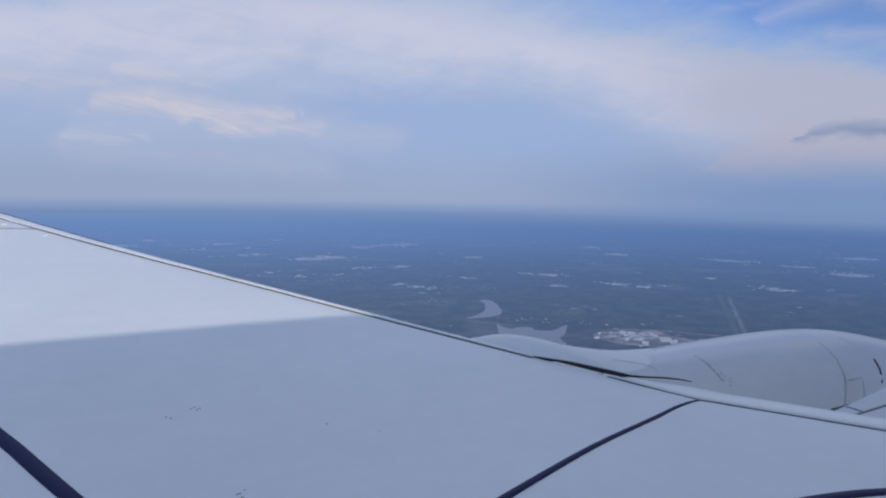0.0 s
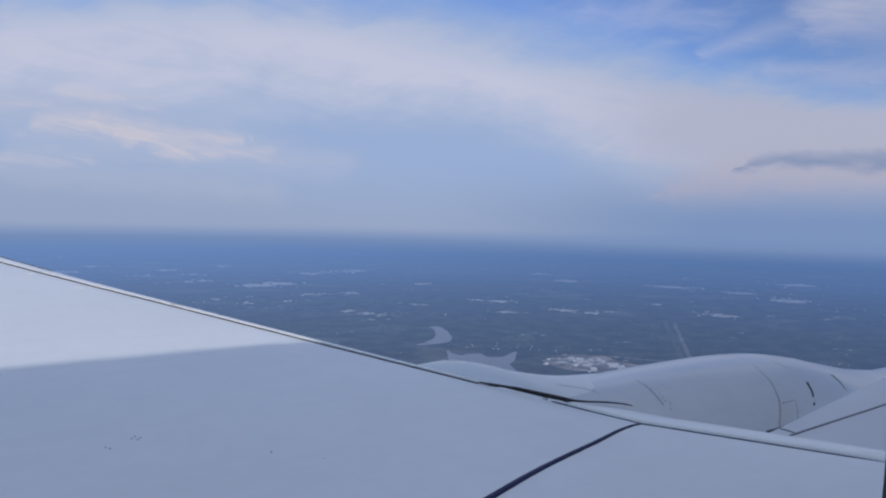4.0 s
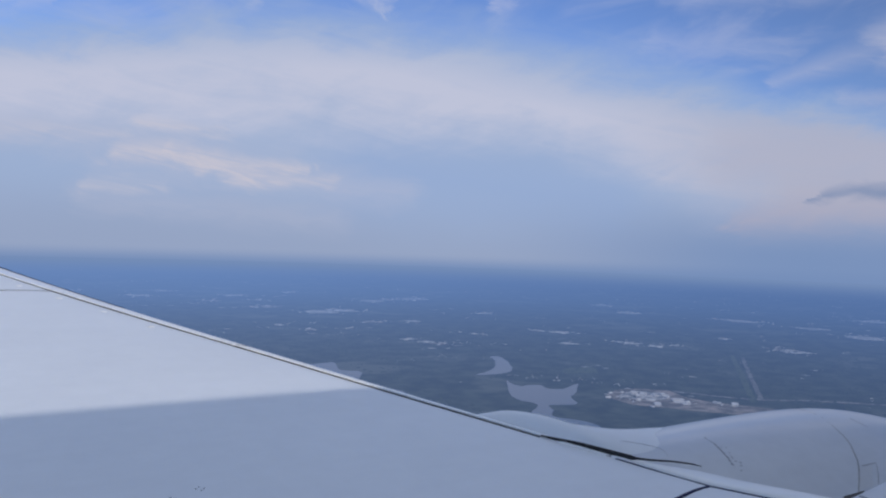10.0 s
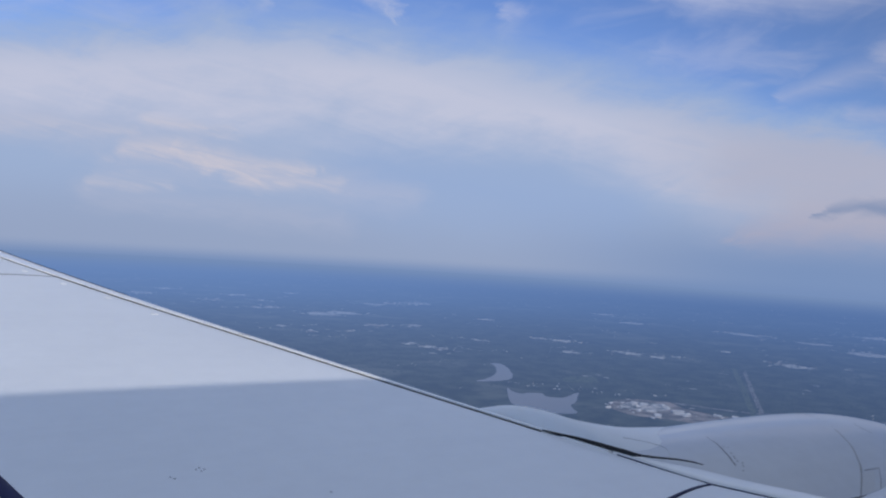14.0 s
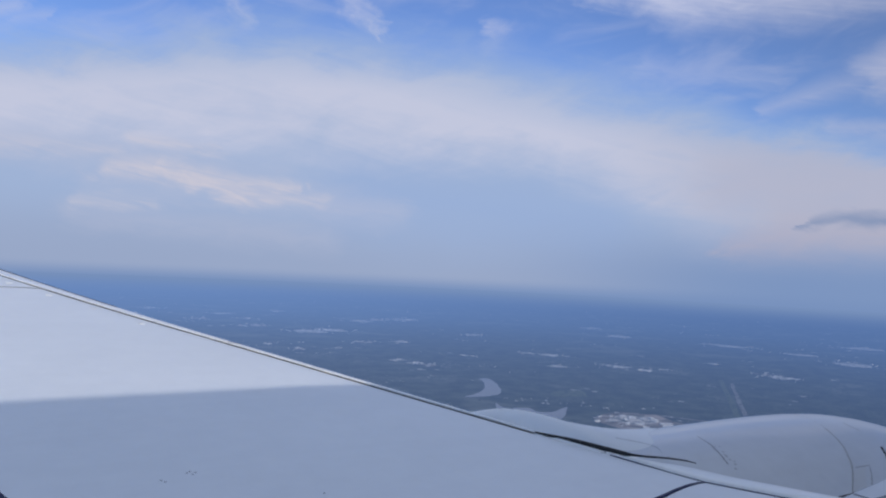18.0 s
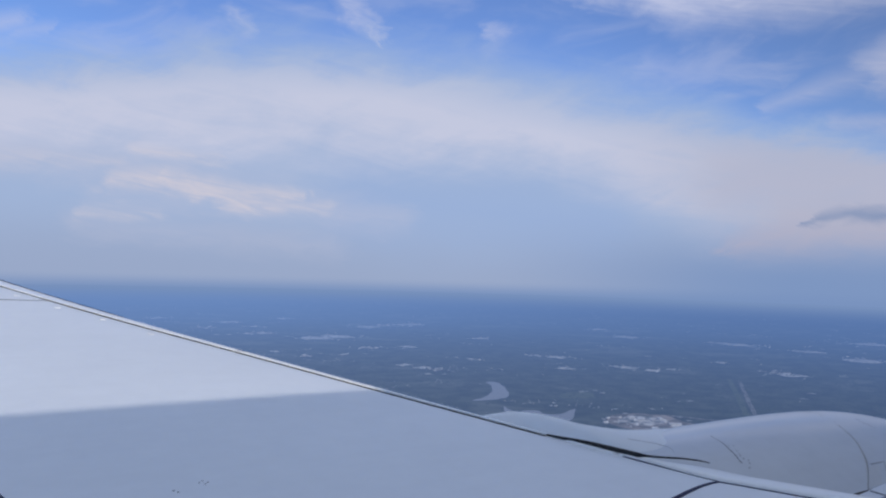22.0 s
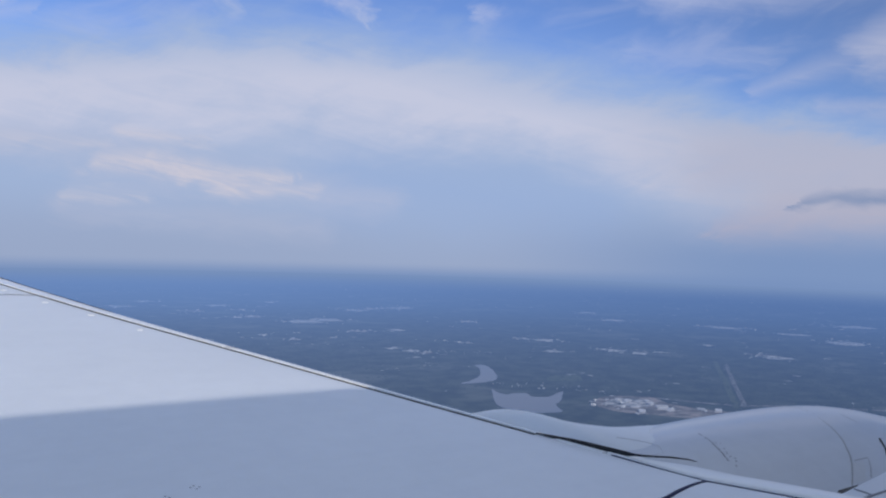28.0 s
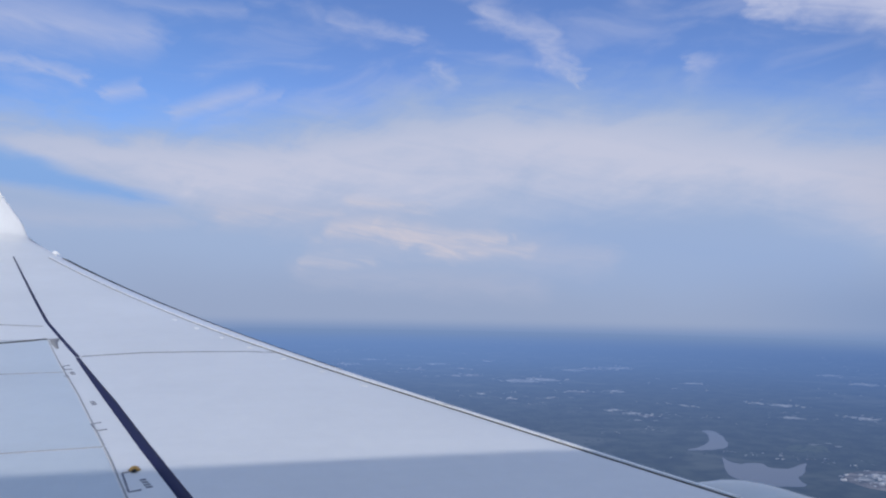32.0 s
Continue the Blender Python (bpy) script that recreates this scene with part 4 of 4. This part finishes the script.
def build_towns():
    rnd = random.Random(11)
    kinds = [warehouse(5.0, 3.0, 1.0, False), warehouse(3.2, 2.2, 0.8, True), warehouse(8.0, 3.6, 1.2, False), warehouse(2.0, 1.6, 0.8, True)]
    for b, lab in zip(kinds, ("long white flat-roofed building among woods", "white pitched-roof building among woods", "large white warehouse on cleared ground", "small pale house among woods")):
        tagged(b, lab, "building", "buildings in the country below")
    used = set()
    specks = []

    def place(i, x, y, s):
        m = pose(x, y, LAND_Z + 0.3, 0, 0, rnd.uniform(0, 180)) @ Matrix.Scale(s, 4)
        if i not in used:
            used.add(i)
            kinds[i].matrix_basis = m
            return
        c = copy_thing(kinds[i], pose(x, y, LAND_Z + 0.3, 0, 0, rnd.uniform(0, 180)))
        c.scale = (s, s, s)
    for n, (x, y, w) in enumerate(FAR_TOWNS + MID_TOWNS):
        away = math.hypot(x, y)
        ux, uy = y / away, -x / away
        for _ in range(2 + int(w / 9)):
            q = rnd.gauss(0, 0.34) * w
            r = rnd.gauss(0, 0.5) * w
            at = (x + ux * q - uy * r, y + uy * q + ux * r, rnd.uniform(0.35, 0.8) * (0.8 + away / 2600))
            if away < 1150:
                place(rnd.choice((0, 0, 1, 2, 3)), *at)
            else:
                specks.append(at)
        pts = []
        for i in range(9):
            a = i * math.tau / 9
            q, r = math.cos(a) * w * rnd.uniform(0.3, 0.7), math.sin(a) * w * rnd.uniform(0.15, 0.6)
            pts.append((x + ux * q - uy * r, y + uy * q + ux * r))
        flat_shape("cleared_plot", pts, rnd.choice((TOWN, TOWN, PAVING, BARE_EARTH)), "pale cleared plot among dark woods", "field", 0.22, 4, w * 0.06)
        for _ in range(int(6 + w / 5)):      # single roofs along the streets
            q, r = rnd.gauss(0, 0.55) * w, rnd.gauss(0, 0.35) * w
            specks.append((x + ux * q - uy * r, y + uy * q + ux * r, rnd.uniform(0.2, 0.5) * (0.7 + away / 2600)))
    for _ in range(190):
        away = rnd.uniform(750, 3600)
        az = radians(rnd.uniform(-4, 70))
        x, y = away * math.sin(az), away * math.cos(az)
        ux, uy = math.cos(az), -math.sin(az)
        for _ in range(rnd.choice((1, 1, 2, 3, 6, 9))):
            q, r = rnd.gauss(0, 0.018) * away, rnd.gauss(0, 0.007) * away
            specks.append((x + ux * q - uy * r, y + uy * q + ux * r, rnd.uniform(0.18, 0.55) * (0.6 + away / 3200)))
    for n, (x, y) in enumerate(SITE):
        for _ in range(5):
            place(rnd.choice((0, 1, 3, 3, 2)), x + rnd.gauss(0, 9), y + rnd.gauss(0, 7), rnd.choice((0.4, 0.5, 0.6, 0.8, 1.0, 1.4) if n < 9 else (0.25, 0.3, 0.4, 0.55)))
    # the far roofs, too many and too small to count
    v, f = [], []
    for x, y, s in specks:
        t = rnd.uniform(0, math.pi)
        c, n = math.cos(t), math.sin(t)
        w, d, h = rnd.uniform(1.5, 4.5) * s, rnd.uniform(1.0, 2.0) * s, 0.8 * s
        o = len(v)
        for z in (0, h):
            for px, py in ((-w, -d), (w, -d), (w, d), (-w, d)):
                v.append((x + px * c - py * n, y + px * n + py * c, LAND_Z + z))
        for px in (-w, w):
            v.append((x + px * c, y + px * n, LAND_Z + h * 1.4))
        f += [tuple(o + i for i in q) for q in ((0, 1, 5, 4), (1, 2, 6, 5), (2, 3, 7, 6), (3, 0, 4, 7), (4, 5, 9, 8), (6, 7, 8, 9), (5, 6, 9), (7, 4, 8))]
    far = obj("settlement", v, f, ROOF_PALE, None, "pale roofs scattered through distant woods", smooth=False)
    tagged(far, category="buildings", kind="stuff")


build_towns()
flat_shape("cleared_plot", [(545, 556), (588, 578), (628, 556), (618, 516), (630, 480), (652, 446), (636, 430), (598, 446), (562, 492), (540, 522)], BARE_EARTH, "reddish bare works site with pale roofs", "field", 0.24, 6, 1.2)
flat_shape("cleared_plot", [(556, 552), (586, 565), (612, 550), (604, 526), (572, 524)], PAVING, "pale paved yard of the works", "field", 0.27, 5, 0.8)
flat_shape("cleared_plot", [(586, 508), (597, 512), (602, 502), (592, 498)], ROOF_PALE, "broad white roof among woods", "building", 0.6, 3, 0.2)
flat_shape("meadow", [(640, 668), (660, 700), (625, 708), (600, 680)], MEADOW, "dull green meadow among woods", "field", 0.2, 5, 1.5)


def build_clearings():
    """Small pale clearings and yards strewn through the woods, past counting."""
    rnd = random.Random(23)
    v, f = [], []
    for _ in range(150):
        away = 720 + 2500 * rnd.random() ** 1.2
        az = radians(rnd.uniform(-5, 72))
        cx, cy = away * math.sin(az), away * math.cos(az)
        ux, uy = math.cos(az), -math.sin(az)
        for _ in range(rnd.randint(1, 5)):
            ox, oy = cx + rnd.gauss(0, 0.016) * away, cy + rnd.gauss(0, 0.010) * away
            w = rnd.uniform(1.5, 7.0) * (0.4 + away / 1500)
            d = w * rnd.uniform(0.3, 1.1)
            o = len(v)
            for i in range(9):
                a = i * math.tau / 9
                q, r = math.cos(a) * w * rnd.uniform(0.5, 1.1), math.sin(a) * d * rnd.uniform(0.5, 1.1)
                v.append((ox + ux * q - uy * r, oy + uy * q + ux * r, LAND_Z + 0.2))
            f.append(tuple(range(o, o + 9)))
    c = obj("clearing", v, f, PAVING, None, "small pale clearings scattered through the woods", smooth=False)
    return tagged(c, category="clearings", kind="stuff")


build_clearings()


def road(name, pts, w, mat, label):
    line = smooth_path(pts, 8)
    net = []
    for i, (x, y) in enumerate(line):
        p, q = line[max(0, i - 1)], line[min(len(line) - 1, i + 1)]
        dx, dy = q[0] - p[0], q[1] - p[1]
        n = math.hypot(dx, dy) or 1
        net.append([(x - dy / n * w / 2, y + dx / n * w / 2, LAND_Z + 0.3), (x + dy / n * w / 2, y - dx / n * w / 2, LAND_Z + 0.3)])
    v, f = grid(net)
    v += [(a, b, LAND_Z - 0.3) for a, b, c in v]
    m = len(net) * 2
    f += [(2 * i, 2 * i + 2, m + 2 * i + 2, m + 2 * i) for i in range(len(net) - 1)] + [(2 * i + 1, m + 2 * i + 1, m + 2 * i + 3, 2 * i + 3) for i in range(len(net) - 1)]
    return tagged(recalc(obj(name, v, f, mat, None, label, smooth=False)), category="road", kind="structure")


road("road", [(941, 713), (816, 605), (735, 536), (662, 474)], 6.5, MEADOW, "pale straight cutting through woods")
road("road", [(931, 687), (792, 572), (735, 524), (682, 480)], 5.0, TRACK, "pale straight road through woods")
road("road", [(632, 548), (675, 486), (735, 451), (794, 398)], 5.0, TRACK, "pale road past the works")


def build_woods():
    """Tree crowns by the thousand, low clumps of uneven height."""
    rnd = np.random.default_rng(5)
    n = 9000
    away = 420 + 900 * rnd.random(n) ** 0.8
    az = np.radians(rnd.uniform(-5, 72, n))
    cx, cy = away * np.sin(az), away * np.cos(az)
    r = rnd.uniform(1.2, 3.2, n)
    h = rnd.uniform(0.6, 1.7, n)
    ring = np.arange(5) * math.tau / 5
    verts = np.zeros((n, 6, 3))
    for j in range(5):
        k = rnd.uniform(0.7, 1.3, n)
        verts[:, j, 0] = cx + r * k * np.cos(ring[j])
        verts[:, j, 1] = cy + r * k * np.sin(ring[j])
        verts[:, j, 2] = LAND_Z + 0.05
    verts[:, 5] = np.stack([cx + rnd.uniform(-0.5, 0.5, n), cy + rnd.uniform(-0.5, 0.5, n), LAND_Z + h], 1)
    faces = []
    for i in range(n):
        if clear(cx[i], cy[i]):
            o = 6 * i
            faces += [(o + j, o + (j + 1) % 5, o + 5) for j in range(5)]
    w = obj("woodland", verts.reshape(-1, 3).tolist(), faces, TREES, None, "dark woods covering the low country")
    return tagged(w, category="woods", kind="stuff")


def clear(x, y):
    """No trees on the lakes, the works and the roads."""
    boxes = ((484, 608, 696, 824), (405, 572, 445, 676), (328, 390, 615, 850), (530, 660, 425, 582))
    return not any(a < x < b and c < y < d for a, b, c, d in boxes)


build_woods()
